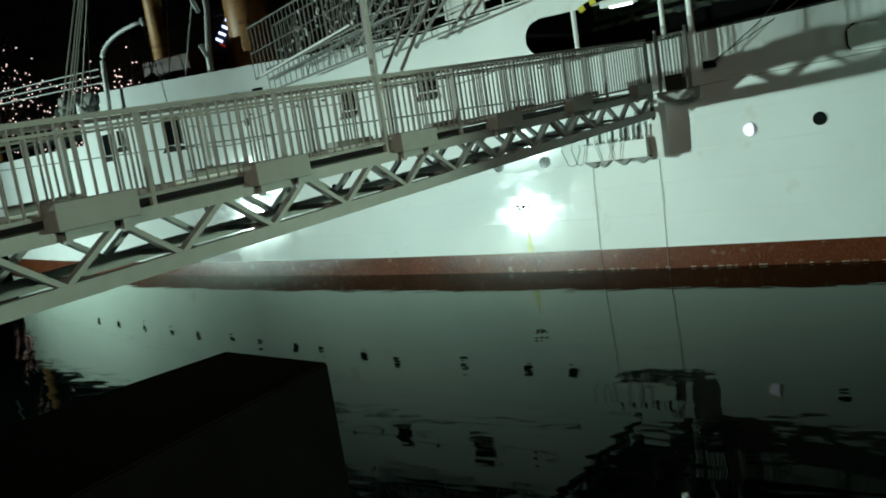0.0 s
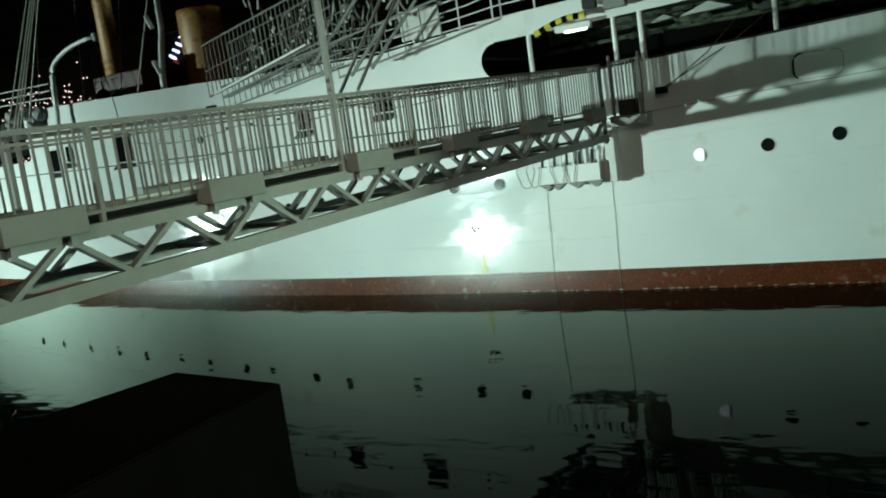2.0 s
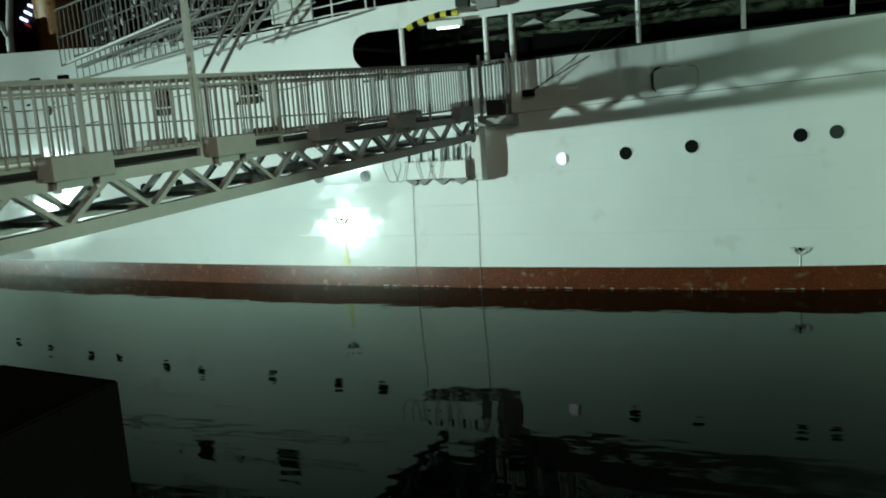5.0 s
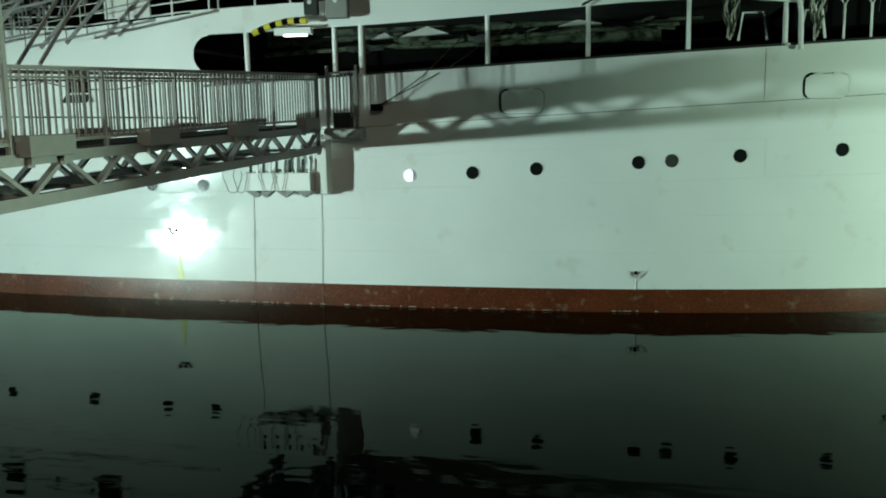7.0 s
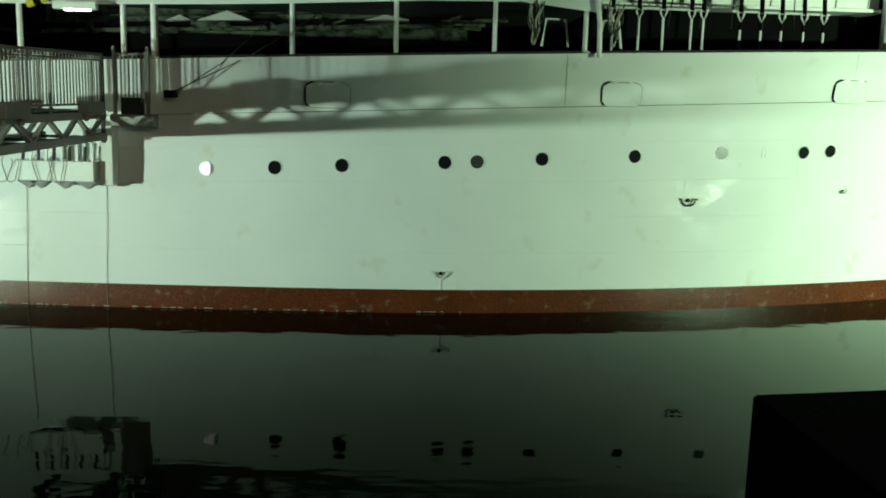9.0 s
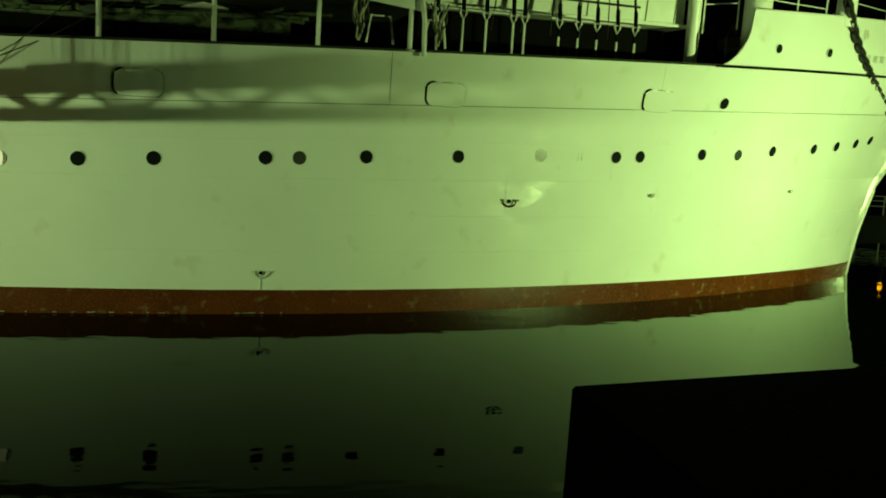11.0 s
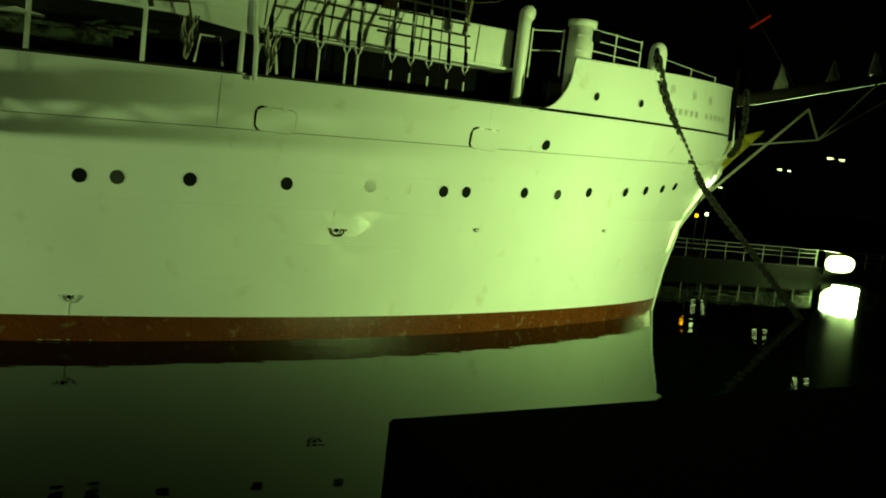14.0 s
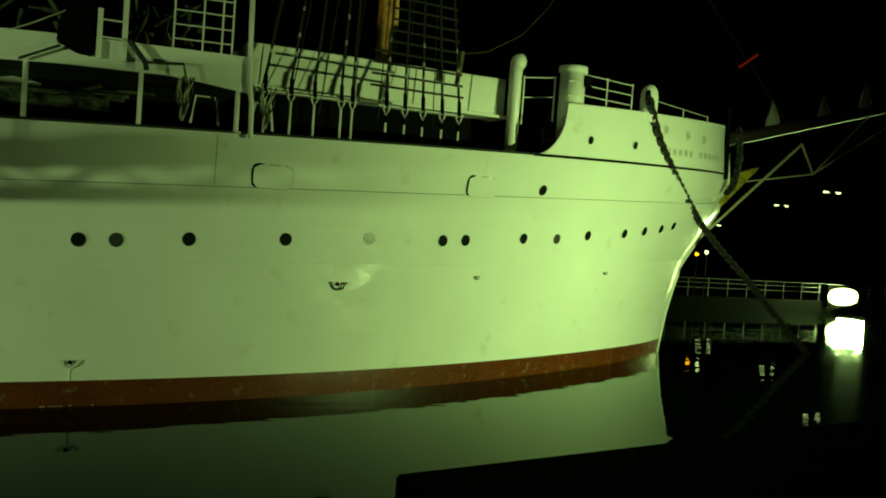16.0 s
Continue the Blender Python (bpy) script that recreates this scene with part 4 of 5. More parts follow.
CHORDS = {"top_chord": (3.96, 4.18, 0.10, 0.14), "bottom_chord": (3.43, 3.73, 0.12, 0.15), "top_rail": (4.95, 5.41, 0.055, 0.05), "second_rail": (4.84, 5.29, 0.03, 0.03), "bottom_rail": (4.13, 4.41, 0.04, 0.04)}
balusters = {}
for x in (NEAR, FARX):
    for nm, (a, b, w, h) in CHORDS.items():
        bm = B()
        beam(bm, (x, G0, gz(G0, a, b)), (x, G1, gz(G1, a, b)), w, h)
        part(nm, bm, BAR if "rail" in nm else GREY, gangway)
    bar = B()
    tube(bar, [(0, 0, 0), (0, 0, 0.82)], 0.0145, 7)
    bar = mesh_of(bar, "baluster", BAR)
    y, i = G0 + 0.05, 0
    while y < G1:
        if i % 13 == 6:
            bm = B()
            beam(bm, (x, y, gz(y, 3.96, 4.18)), (x, y, gz(y, 4.97, 5.43)), 0.05, 0.05, (1, 0, 0))
            part("rail_post", bm, BAR, gangway)
        else:
            ob = new("baluster", bar)
            ob.parent = gangway
            z0, z1 = gz(y, 4.13, 4.41), gz(y, 4.93, 5.39)
            ob.location, ob.scale = (x, y, z0), (1, 1, (z1 - z0) / 0.82)
        y += 0.147
        i += 1
    y = 4.25 - 1.305 * 3
    while y < G1 - 0.5:
        for k in (0, 1):
            lo, hi = (3.48, 3.78), (3.94, 4.16)
            ya, yb = y + 0.6525 * k, y + 0.6525 * (k + 1)
            if yb > G1 or ya < G0:
                continue
            bm = B()
            pa, pb = (lo, hi) if k == 0 else (hi, lo)
            beam(bm, (x, ya, gz(ya, *pa)), (x, yb, gz(yb, *pb)), 0.055, 0.09, (1, 0, 0))
            part("diagonal", bm, GREY, gangway)
        y += 1.305
    for i, y in enumerate((2.0, 4.62, 7.02, 9.72, 12.3, 15.2, 18.5)):
        s = 1 if x == NEAR else -1
        bm = B()
        xo = x + s * 0.09
        box(bm, (xo - 0.11, y - 0.43 + (0.4 if x != NEAR else 0), gz(y, 3.98, 4.20)), (xo + 0.11, y + 0.43 + (0.4 if x != NEAR else 0), gz(y, 4.24, 4.46)), 0.012)
        part("side_cover", bm, GREY_BOX, gangway, "plain grey cover on the gangway side")
        for f in (-0.3, 0.3):
            bm = B()
            box(bm, (xo - 0.03, y + f - 0.03, gz(y, 3.86, 4.08)), (xo + 0.03, y + f + 0.03, gz(y, 3.99, 4.21)))
            part("cover_bracket", bm, GREY, gangway)
for y in np.arange(G0 + 0.3, G1, 1.28):
    bm = B()
    beam(bm, (NEAR, y, gz(y, 3.44, 3.74)), (FARX, y, gz(y, 3.44, 3.74)), 0.06, 0.06)
    part("cross_member", bm, GREY, gangway)
y = G0 + 0.1
while y < G1 - 0.3:
    bm = B()
    beam(bm, (-7.26, y, gz(y, 4.02, 4.26)), (-7.26, min(y + 1.2, G1), gz(min(y + 1.2, G1), 4.02, 4.26)), 1.18, 0.045)
    part("tread_panel", bm, DARK, gangway)
    y += 1.22
# added white strip standing in for the bright hull seen below the bottom rail
bm = B()
beam(bm, (FARX + 0.05, G0 + 0.1, gz(G0 + 0.1, 4.10, 4.34)), (FARX + 0.05, G1 - 0.3, gz(G1 - 0.3, 4.10, 4.34)), 0.02, 0.085)
part("hull_gap_strip", bm, WHITE, gangway, "white strip standing in for hull seen below the rail")
# tall posts part way along with a cross stay
for x, y, h in ((NEAR, 9.2, 6.35),):
    bm = B()
    beam(bm, (x, y, 4.0), (x, y, h), 0.07, 0.07, (1, 0, 0))
    part("tall_post", bm, GREY, gangway)
for dx in (0.0, 0.35):
    bm = B()
    tube(bm, [(FARX + dx, 11.1, 5.25), (FARX + dx + 0.1, 13.6, 7.9)], 0.03, 5)
    part("diagonal_stay", bm, GREY, gangway)
# end gate and pads at the ship
bm = B()
beam(bm, (NEAR, G1 - 0.05, 3.6), (NEAR, G1 - 0.05, 5.45), 0.07, 0.07, (1, 0, 0))
part("end_post", bm, DARK, gangway)
bm = B()
box(bm, (-6.82, 19.5, 2.68), (-6.52, 19.9, 3.95), 0.02)
part("end_box", bm, BOARD, gangway, "grey steel box under the gangway end")
for x, z0, w in ((-6.45, 4.35, 0.5), (-5.75, 4.4, 0.35)):
    bm = B()
    beam(bm, (x, 19.55, 4.1), (x, 19.55, 5.6), 0.09, 0.05, (1, 0, 0))
    part("gate_post", bm, GREY, gangway)
for k in range(9):
    x = -6.4 + 0.085 * k
    bm = B()
    beam(bm, (x, 19.55, 4.45), (x, 19.55, 5.42), 0.03, 0.03, (1, 0, 0))
    part("gate_bar", bm, GREY, gangway)
bm = B()
beam(bm, (-6.45, 19.55, 5.44), (-5.7, 19.55, 5.46), 0.05, 0.05)
part("gate_rail", bm, GREY, gangway)
bm = B()
box(bm, (-6.5, 19.35, 3.95), (-5.6, 19.75, 4.2), 0.02)
part("landing", bm, GREY, gangway)
for x0, x1 in ((-6.3, -5.9),):
    bm = B()
    box(bm, (x0, 19.45, 4.2), (x1, 19.75, 4.55), 0.02)
    part("landing_box", bm, DARK, gangway)

# the gangway lies slightly askew to the hull
HINGE = Vector((-6.5, 19.35, 0.0))
gangway.matrix_world = Matrix.Translation(HINGE + Vector((0, 0, 0.05))) @ Matrix.Rotation(-0.021, 4, "Z") @ Matrix.Diagonal((1, 1.017, 1, 1)) @ Matrix.Translation(-HINGE)

# fender platform on the ship's side
platform = thing("fender_platform", "white fender platform with pointed brackets on the hull", "platform")
bm = B()
box(bm, (-8.5, 19.3, 2.82), (-6.86, 19.95, 3.24), 0.015)
part("beam", bm, WHITE, platform)
for k in range(10):
    x = -8.35 + 0.16 * k
    bm = B()
    beam(bm, (x, 19.4, 3.24), (x + 0.02, 19.4, 3.55), 0.05, 0.05, (1, 0, 0))
    part("strut", bm, WHITE if k % 2 else DARK, platform)
for x in (-8.25, -8.0, -7.5, -7.02):
    bm = B()
    vs = [bm.verts.new((x + a, y, z)) for y in (19.32, 19.6) for a, z in ((-0.22, 2.82), (0.22, 2.82), (0.02, 2.66))]
    for f in ((0, 1, 2), (5, 4, 3), (0, 3, 4, 1), (1, 4, 5, 2), (2, 5, 3, 0)):
        bm.faces.new([vs[i] for i in f])
    part("bracket", bm, GREY_BOX, platform)
for x, w in ((-8.75, 0.22), (-8.55, 0.16), (-7.9, 0.18), (-7.6, 0.14)):
    bm = B()
    tube(bm, [(x + w * math.cos(a) * (1 + 0.2 * math.sin(3 * a)), 19.25, 3.1 + 0.32 * math.sin(a)) for a in np.linspace(2.2, 6.9, 16)], 0.012, 4)
    part("hose", bm, PALE_ROPE, platform)
for x in (-8.6, -6.84):
    line = thing("hanging_line", "thin dark line hanging from the platform into the water", "rope", group="hanging lines")
    bm = B()
    tube(bm, [on_hull(x, z, 0.02) for z in (2.75, 2.3, 1.6, 0.9, 0.3, -0.5)], 0.006, 5)
    part("rope", bm, GREY_BOX, line)
# mooring ropes over the bulwark
for a, b in (((-5.3, 19.6, 4.72), (-2.2, 20.6, 6.6)), ((-5.2, 19.6, 4.72), (-3.4, 20.4, 6.3))):
    bm = B()
    tube(bm, [a, [(p + q) / 2 - (0.12 if i == 2 else 0) for i, (p, q) in enumerate(zip(a, b))], b], 0.013, 5)
    part("mooring_rope", bm, BRONZE, ship)
bm = B()
box(bm, (-5.42, 19.5, 4.62), (-5.2, 19.84, 4.78), 0.02)
part("rope_cleat", bm, BLACK, ship)

# ---- aft part of the ship ----
before_aft = set(bpy.data.objects)
# stepped boarding rails beside the hull
boarding = thing("boarding_stair", "grey barred stair rails beside the after deck", "stair")


def barred_panel(x0, x1, y, z0, z1, h, step, material, name):
    """A sloping panel of upright bars between two rails."""
    p = new(name)
    p.parent = boarding
    for k, r in ((0, 0.03), (h, 0.03), (h * 0.5, 0.018)):
        bm = B()
        tube(bm, [(x0, y, z0 + k), (x1, y, z1 + k)], r, 5)
        part("rail", bm, material, p)
    x = x0
    while x <= x1 + 0.01:
        f = (x - x0) / (x1 - x0)
        z = z0 + (z1 - z0) * f
        bm = B()
        tube(bm, [(x, y, z), (x - 0.02, y, z + h)], 0.017, 4)
        part("bar", bm, material, p)
        x += step


barred_panel(-18.1, -13.7, 19.0, 6.15, 7.1, 1.42, 0.15, BAR, "stair_railing")
barred_panel(-17.9, -13.6, 19.9, 6.2, 7.15, 1.42, 0.17, BAR, "stair_railing")
barred_panel(-17.8, -13.7, 19.2, 5.75, 6.35, 0.62, 0.2, GREY, "lower_railing")
barred_panel(-13.7, -10.6, 18.9, 6.0, 6.5, 0.9, 0.5, GREY, "landing_railing")
bm = B()
beam(bm, (-17.9, 18.95, 6.2), (-14.6, 18.95, 7.0), 0.03, 0.05)
part("handrail", bm, WHITE, boarding)
bm = B()
beam(bm, (-18.0, 19.6, 6.12), (-13.7, 19.6, 7.05), 0.3, 0.05)
part("stair_floor", bm, GREY, boarding)
for a, b in (((-13.4, 19.0, 6.0), (-11.4, 19.0, 7.9)), ((-12.9, 19.2, 6.1), (-10.9, 19.2, 8.0)), ((-14.6, 19.2, 6.5), (-12.8, 19.2, 8.1))):
    bm = B()
    tube(bm, [a, b], 0.045, 6)
    part("brace", bm, GREY, boarding)
for i in range(56):
    bm = B()
    x = rng.uniform(-17.6, -12.4)
    bmesh.ops.create_icosphere(bm, subdivisions=1, radius=rng.uniform(0.025, 0.055), matrix=Matrix.Translation((x, 19.75, 6.55 + 0.22 * (x + 17) + rng.uniform(-0.4, 1.3))) @ Matrix.Diagonal((1, 1, 1.5, 1)))
    part("net_float", bm, BOARD, boarding)
for i in range(26):
    bm = B()
    x = rng.uniform(-17.4, -12.0)
    z = 6.3 + 0.22 * (x + 17)
    tube(bm, [(x, 19.8, z - 0.3), (x + rng.uniform(-0.3, 0.3), 19.8, z + rng.uniform(0.1, 0.6)), (x + rng.uniform(-0.4, 0.4), 19.8, z + rng.uniform(0.7, 1.6))], rng.uniform(0.012, 0.028), 4)
    part("net_cord", bm, GREY, boarding)
# rope net hung with gear behind the rails
for i in range(60):
    bm = B()
    x, y, z = rng.uniform(-18, -11.5), rng.uniform(20.6, 22.5), rng.uniform(6.7, 9.2)
    if i % 3 == 0:
        bmesh.ops.create_icosphere(bm, subdivisions=1, radius=rng.uniform(0.04, 0.11), matrix=Matrix.Translation((x, y, z)))
    else:
        tube(bm, [(x, y, z), (x + rng.uniform(-0.5, 0.5), y, z + rng.uniform(0.2, 1.0))], rng.uniform(0.012, 0.035), 4)
    part("deck_gear", bm, WHITE if i % 4 else BRONZE, ship)


def davit(x, y, z0, h, reach):
    bm = B()
    pts = [(x, y, z0), (x + 0.15, y, z0 + h * 0.5), (x + 0.2, y, z0 + h - 0.95)]
    for a in np.linspace(math.pi, math.pi / 2.05, 10)[1:]:
        pts.append((x + 0.2 + reach * (1 + math.cos(a)), y - 0.2 * (1 + math.cos(a)), z0 + h - 0.95 + 0.95 * math.sin(a)))
    tube(bm, pts, 0.10, 10, 0.07)
    d = part("boat_davit", bm, WHITE, ship, "white curved boat davit", True)
    bm = B()
    e = pts[-1]
    tube(bm, [(e[0], e[1], e[2] + 0.12), (e[0] + 0.08, e[1], e[2] - 0.15)], 0.09, 7)
    part("block", bm, WHITE, d)
    bm = B()
    tube(bm, [e, (e[0] + 0.5, e[1], z0 - 0.3)], 0.015, 4)
    part("fall", bm, PALE_ROPE, d)


davit(-28.3, 22.2, 6.2, 3.0, 2.6)
bm = B()
tube(bm, [(-22.9, 22.2, 5.2), (-22.75, 22.2, 7.6), (-22.45, 22.2, 9.0), (-22.4, 22.2, 12)], 0.13, 10, 0.09)
boom = part("boat_boom", bm, WHITE, ship, "white boom stowed upright", True)
for z in (7.7, 9.2):
    bm = B()
    tube(bm, [(-22.75, 22.1, z - 0.2), (-22.95, 22.1, z + 0.25)], 0.08, 6)
    part("fitting", bm, WHITE, boom)
mast("mast", -29.6, 0.42, 32, 5.5)
mast("mast", -42.5, 0.36, 30, 5.5)
bm = B()
tube(bm, [(-24.6, AXIS, 5.5), (-24.65, AXIS, 10.0), (-24.65, AXIS, 10.2)], 0.86, 20)
part("funnel", bm, TAN, ship, "ochre painted funnel with a flat top", True)
bm = B()
box(bm, (-28.6, 24.5, 6.2), (-26.0, 28, 8.2), 0.05)
part("engine_casing", bm, RED_DARK, ship, "dark red casing behind the davits")
for x, up in ((-31.5, 0.565), (-31.15, 0.535), (-30.75, 0.50), (-30.28, 0.44), (-30.95, 0.52)):
    bm = B()
    tube(bm, [(x - 0.6 * up, 22.6, 6.4), (x + 13 * up, 22.6, 20.2)], 0.032, 5)
    part("shroud", bm, PALE_ROPE, ship)
bm = B()
tube(bm, [(-24.4, 22.3, 6.4), (-22.96, 22.3, 9.93), (-21.0, 22.3, 14.7)], 0.03, 5)
part("running_rope", bm, PALE_ROPE, ship)
for i, (x, xt) in enumerate(((-27.2, -28.6), (-28.3, -29.0), (-27.7, -29.2), (-31.0, -29.8), (-32, -29.9), (-26.4, -25.0), (-39.5, -42), (-41, -42.2))):
    bm = B()
    tube(bm, [(x, 23.5, 6.2), (xt, 26.3, 26)], 0.022, 4)
    part("running_rope", bm, PALE_ROPE if i % 2 else ROPE, ship)
for k in range(3):
    bm = B()
    tube(bm, [on_hull(x, aft_top(x) + 0.1 + 0.26 * k, -0.1) for x in np.linspace(-44, -29, 14)], 0.02, 5)
    part("aft_rail", bm, WHITE, ship)
for i in range(34):
    bm = B()
    x, y, z = rng.uniform(-33.0, -25.5), rng.uniform(22.6, 25), rng.uniform(6.3, 7.3)
    bmesh.ops.create_icosphere(bm, subdivisions=2, radius=rng.uniform(0.12, 0.32), matrix=Matrix.Translation((x, y, z)))
    for v in bm.verts:
        v.co += Vector((noise.noise(v.co * 4), noise.noise(v.co * 4 + Vector((5, 0, 0))), noise.noise(v.co * 4 + Vector((0, 5, 0))))) * 0.12
    part("covered_gear", bm, GREY_BOX if i % 3 else DARK, ship)
# the after deck's gear spreads out towards the stern
for ob in set(bpy.data.objects) - before_aft:
    if ob.parent in (None, ship):
        ob.location, ob.scale = (1.2, 0, 0), (1.08, 1, 1.04)
# swags of rope along the after hull
for x0, x1, z in ((-23.8, -18.6, 5.35), (-18.6, -14.0, 5.35), (-24.0, -18.5, 4.62), (-14, -10.8, 5.3)):
    bm = B()
    tube(bm, [on_hull(aft_x(x), z + 0.2 - 0.22 * (1 - ((x - (x0 + x1) / 2) / ((x1 - x0) / 2)) ** 2) + (0.02 if z < 5 else 0), 0.04) for x in np.linspace(x0, x1, 16)], 0.016, 5)
    part("grab_line", bm, BRONZE, ship)
for x in np.arange(-22.5, -10.5, 1.1):
    bm = B()
    c = on_hull(aft_x(x), 5.52, 0.02)
    box(bm, c - Vector((0.05, 0.03, 0.03)), c + Vector((0.05, 0.03, 0.03)), 0.008)
    part("line_eye", bm, BLACK, ship)
for x in (-22.9, -21.8, -20.9, -19.7):
    bm = B()
    c = on_hull(aft_x(x), 6.25, 0.0)
    box(bm, c - Vector((0.28, 0.03, 0.08)), c + Vector((0.28, 0.03, 0.08)), 0.02)
    part("mooring_slot", bm, BLACK, ship)
bm = B()
tube(bm, [on_hull(x, 4.78 - 0.02 * (x + 22), 0.01) for x in np.linspace(-45, -10, 40)], 0.022, 5)
part("rubbing_strip", bm, DARK, ship)

# ---- far shore ----
fence = thing("quay_fence", "low grey metal fence along the far quay", "fence")
for z in (1.25, 1.55, 1.8):
    bm = B()
    tube(bm, [(24, 41.9, z), (60, 41.9, z)], 0.03, 5)
    part("rail", bm, FENCE, fence)
for x in np.arange(24, 60.1, 1.5):
    bm = B()
    beam(bm, (x, 41.9, 0.75), (x, 41.9, 1.8), 0.06, 0.06, (1, 0, 0))
    part("post", bm, FENCE, fence)


def street_lamp(x, y, z):
    s = thing("street_lamp", "slim street lamp with two lit heads", "lamp", group="lamps on the far shore")
    bm = B()
    tube(bm, [(x, y, 0.75), (x, y, z)], 0.07, 8, 0.05)
    part("pole", bm, CONCRETE, s)
    bm = B()
    tube(bm, [(x - 0.55, y, z + 0.05), (x, y, z), (x + 0.55, y, z + 0.05)], 0.04, 6)
    part("arm", bm, CONCRETE, s)
    for d in (-1, 1):
        bm = B()
        box(bm, (x + d * 0.55 - 0.12, y - 0.15, z + 0.0), (x + d * 0.55 + 0.12, y + 0.15, z + 0.1), 0.02)
        part("lamp_head", bm, GLOW_WHITE, s, "lit white lamp head")


street_lamp(48.8, 45, 7.85)
street_lamp(59.4, 60, 7.4)
street_lamp(51.9, 60, 5.2)
fl = thing("floodlight", "bright oval floodlight on the far quay edge", "floodlight")
bm = B()
box(bm, (44.93, 41.13, 0.38), (47.63, 41.7, 1.82), 0.03)
part("housing", bm, CONCRETE, fl)
bm = B()
bm.faces.new([bm.verts.new((46.28 + 1.3 * math.copysign(abs(math.cos(a)) ** 0.8, math.cos(a)), 41.10, 1.08 + 0.54 * math.copysign(abs(math.sin(a)) ** 0.8, math.sin(a)))) for a in np.linspace(0, 2 * math.pi, 33)[:-1]])
part("lens", bm, GLOW_FLOOD, fl, "glaring white lens")
bm = B()
box(bm, (46.08, 41.4, 0.0), (46.48, 41.7, 0.82))
part("bracket", bm, CONCRETE, fl)
for x, y, z, m, lab in ((34.68, 41.6, 3.2, GLOW_ORANGE, "small lit orange lamp on a pole"), (35.4, 41.6, 3.36, GLOW_WHITE, "small lit white lamp on a pole")):
    s = thing("signal_lamp", lab, "lamp")
    bm = B()
    tube(bm, [(x, y, 0.75), (x, y, z)], 0.035, 6)
    part("pole", bm, CONCRETE, s)
    bm = B()
    bmesh.ops.create_icosphere(bm, subdivisions=2, radius=0.11, matrix=Matrix.Translation((x, y, z)))
    part("globe", bm, m, s)


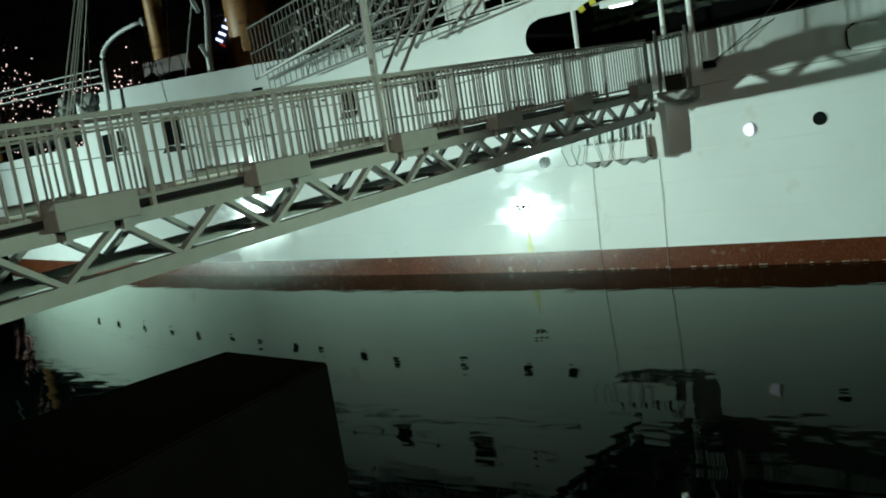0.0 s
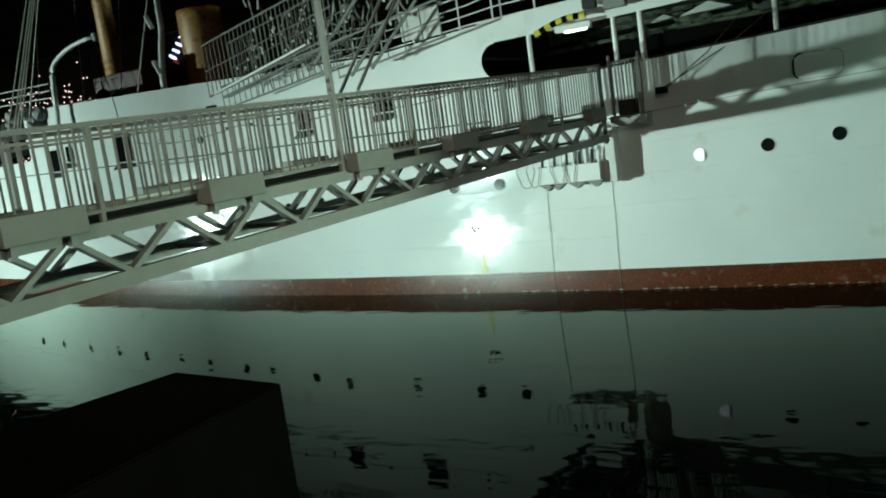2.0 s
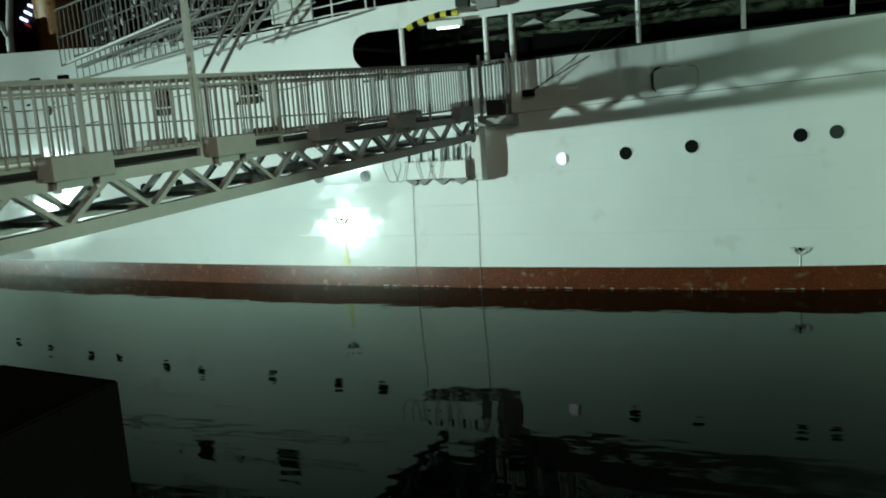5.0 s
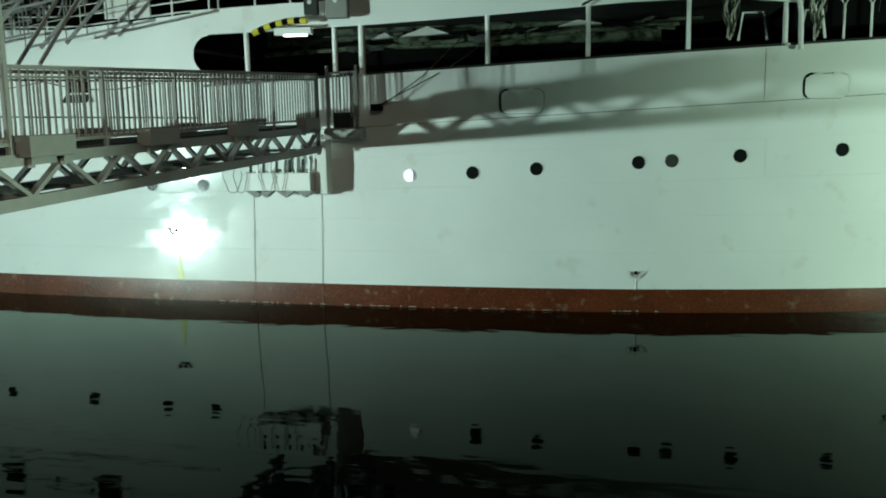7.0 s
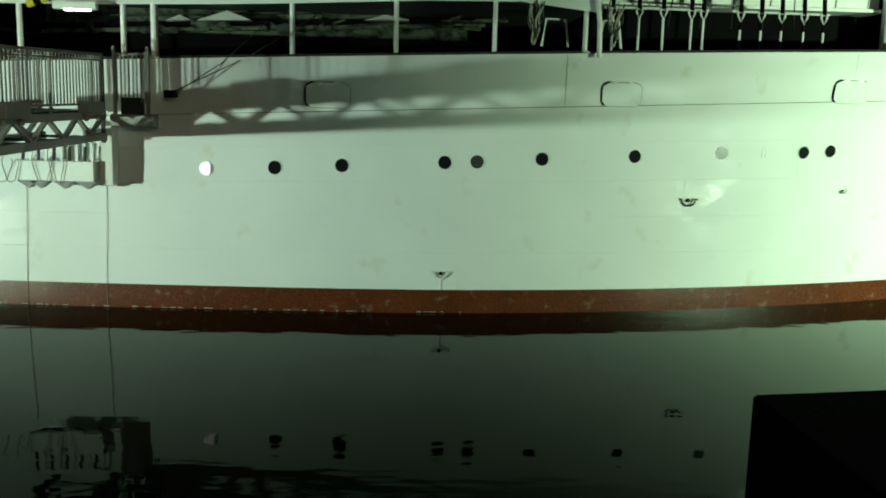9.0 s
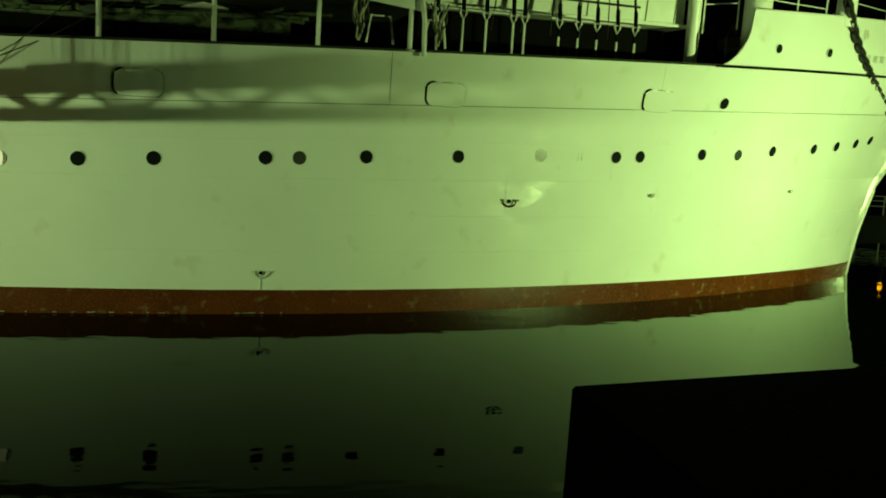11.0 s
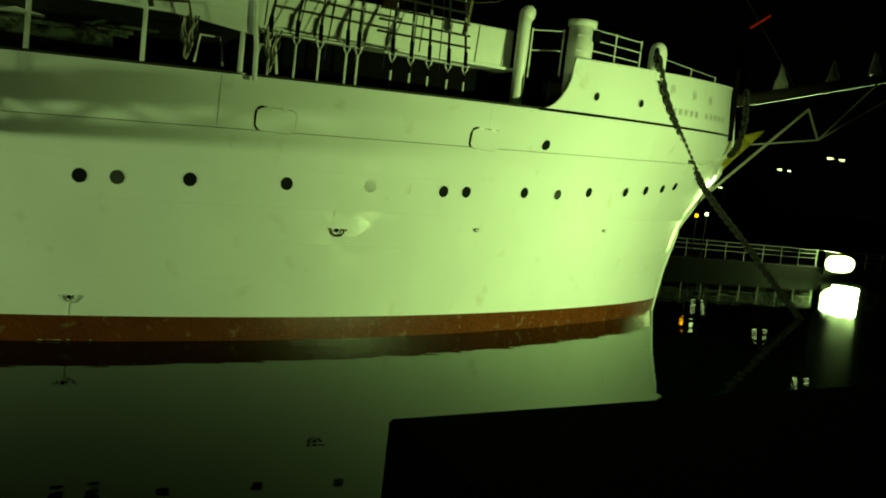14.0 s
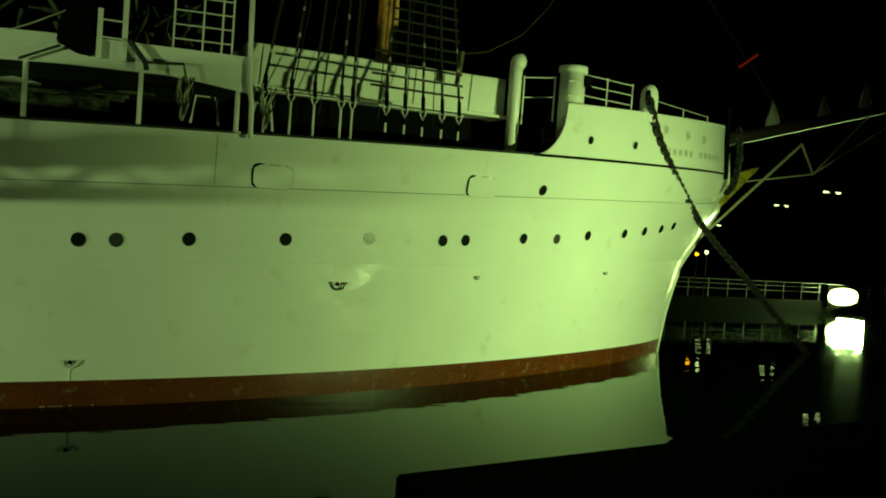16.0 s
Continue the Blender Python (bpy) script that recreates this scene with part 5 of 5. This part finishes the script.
def tree(x, y, h, spread, seed, lights=0, tint=LEAF):
    """A tapered trunk with limbs and a ragged crown of leaf clumps."""
    r = random.Random(seed)
    t = thing("tree", "dark leafy tree hung with small lights" if lights else "dark leafy tree in silhouette", "tree", group="trees on the far shore")
    bm = B()
    tube(bm, [(x, y, 0.7), (x + 0.1, y, h * 0.3), (x - 0.1, y, h * 0.75)], 0.3, 8, 0.1)
    limbs = []
    for i in range(9):
        a = r.uniform(0, 6.28)
        b0 = Vector((x, y, h * r.uniform(0.25, 0.6)))
        e = b0 + Vector((math.cos(a) * spread * r.uniform(0.5, 0.9), math.sin(a) * spread * 0.7, h * r.uniform(0.15, 0.4)))
        tube(bm, [b0, (b0 + e) / 2 + Vector((0, 0, 0.3)), e], 0.1, 5, 0.03)
        limbs += [e, (b0 + e) / 2]
    part("trunk", bm, BARK, t)
    vs, fs = [], []
    for c in limbs:
        for i in range(55):
            p = c + Vector((r.gauss(0, 0.8), r.gauss(0, 0.8), r.gauss(0, 0.6))) * spread / 3
            u = Vector((r.gauss(0, 1), r.gauss(0, 1), r.gauss(0, 1))).normalized() * 0.16
            w = u.orthogonal().normalized() * 0.09
            k = len(vs)
            vs += [p - u, p + w, p + u, p - w]
            fs.append((k, k + 1, k + 2, k + 3))
    me = bpy.data.meshes.new("crown")
    me.from_pydata(vs, [], fs)
    me.materials.append(tint)
    crown = new("crown", me)
    crown.parent = t
    if lights:
        bm = B()
        for i in range(lights):
            p = r.choice(limbs) + Vector((r.gauss(0, 1), r.gauss(0, 0.5), r.gauss(0, 0.8))) * spread / 2.6
            bmesh.ops.create_icosphere(bm, subdivisions=1, radius=0.08, matrix=Matrix.Translation(p))
        tagged(part("fairy_lights", bm, GLOW_PINK, t, "string of small pinkish lights"), kind="stuff")


for i, (x, h) in enumerate(((-88, 19), (-79, 17), (-70, 15))):
    tree(x, 54 + i, h, 5.0, i, 170)
for i, (x, y, h) in enumerate(((43.3, 62, 8.4), (68, 66, 7.5))):
    tree(x, y, h, 3.6, 20 + i)
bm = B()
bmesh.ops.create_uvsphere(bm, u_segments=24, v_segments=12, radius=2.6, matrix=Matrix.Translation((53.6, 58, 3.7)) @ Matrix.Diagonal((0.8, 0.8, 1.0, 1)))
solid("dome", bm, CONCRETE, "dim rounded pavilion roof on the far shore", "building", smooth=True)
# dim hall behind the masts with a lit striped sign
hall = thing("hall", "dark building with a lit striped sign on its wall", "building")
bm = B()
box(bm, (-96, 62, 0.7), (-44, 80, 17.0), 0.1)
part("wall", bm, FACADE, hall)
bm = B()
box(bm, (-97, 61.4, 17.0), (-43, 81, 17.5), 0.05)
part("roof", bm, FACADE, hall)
for k in range(4):
    bm = B()
    x = -62.9 + 0.55 * k
    beam(bm, (x, 61.9, 15.0 + 0.5 * k), (x + 0.75, 61.9, 14.6 + 0.5 * k), 0.1, 0.2)
    part("sign_bar", bm, GLOW_BLUE, hall, "lit blue white bar")
bm = B()
beam(bm, (-62.5, 61.9, 14.45), (-61.9, 61.9, 14.1), 0.1, 0.12)
part("sign_bar", bm, GLOW_RED, hall, "lit red bar")
crane = thing("crane", "dark tower crane with a dim red lit jib", "crane")
bm = B()
beam(bm, (124.5, 140, 0), (124.5, 140, 38), 1.5, 1.5, (1, 0, 0))
part("tower", bm, FACADE, crane)
bm = B()
beam(bm, (122.5, 140, 37), (138.5, 140, 48), 0.7, 0.9)
part("jib", bm, FACADE, crane)
bm = B()
beam(bm, (124.8, 139.4, 38.4), (129.4, 139.4, 41.6), 0.2, 0.35)
part("warning_light", bm, GLOW_RED, crane)
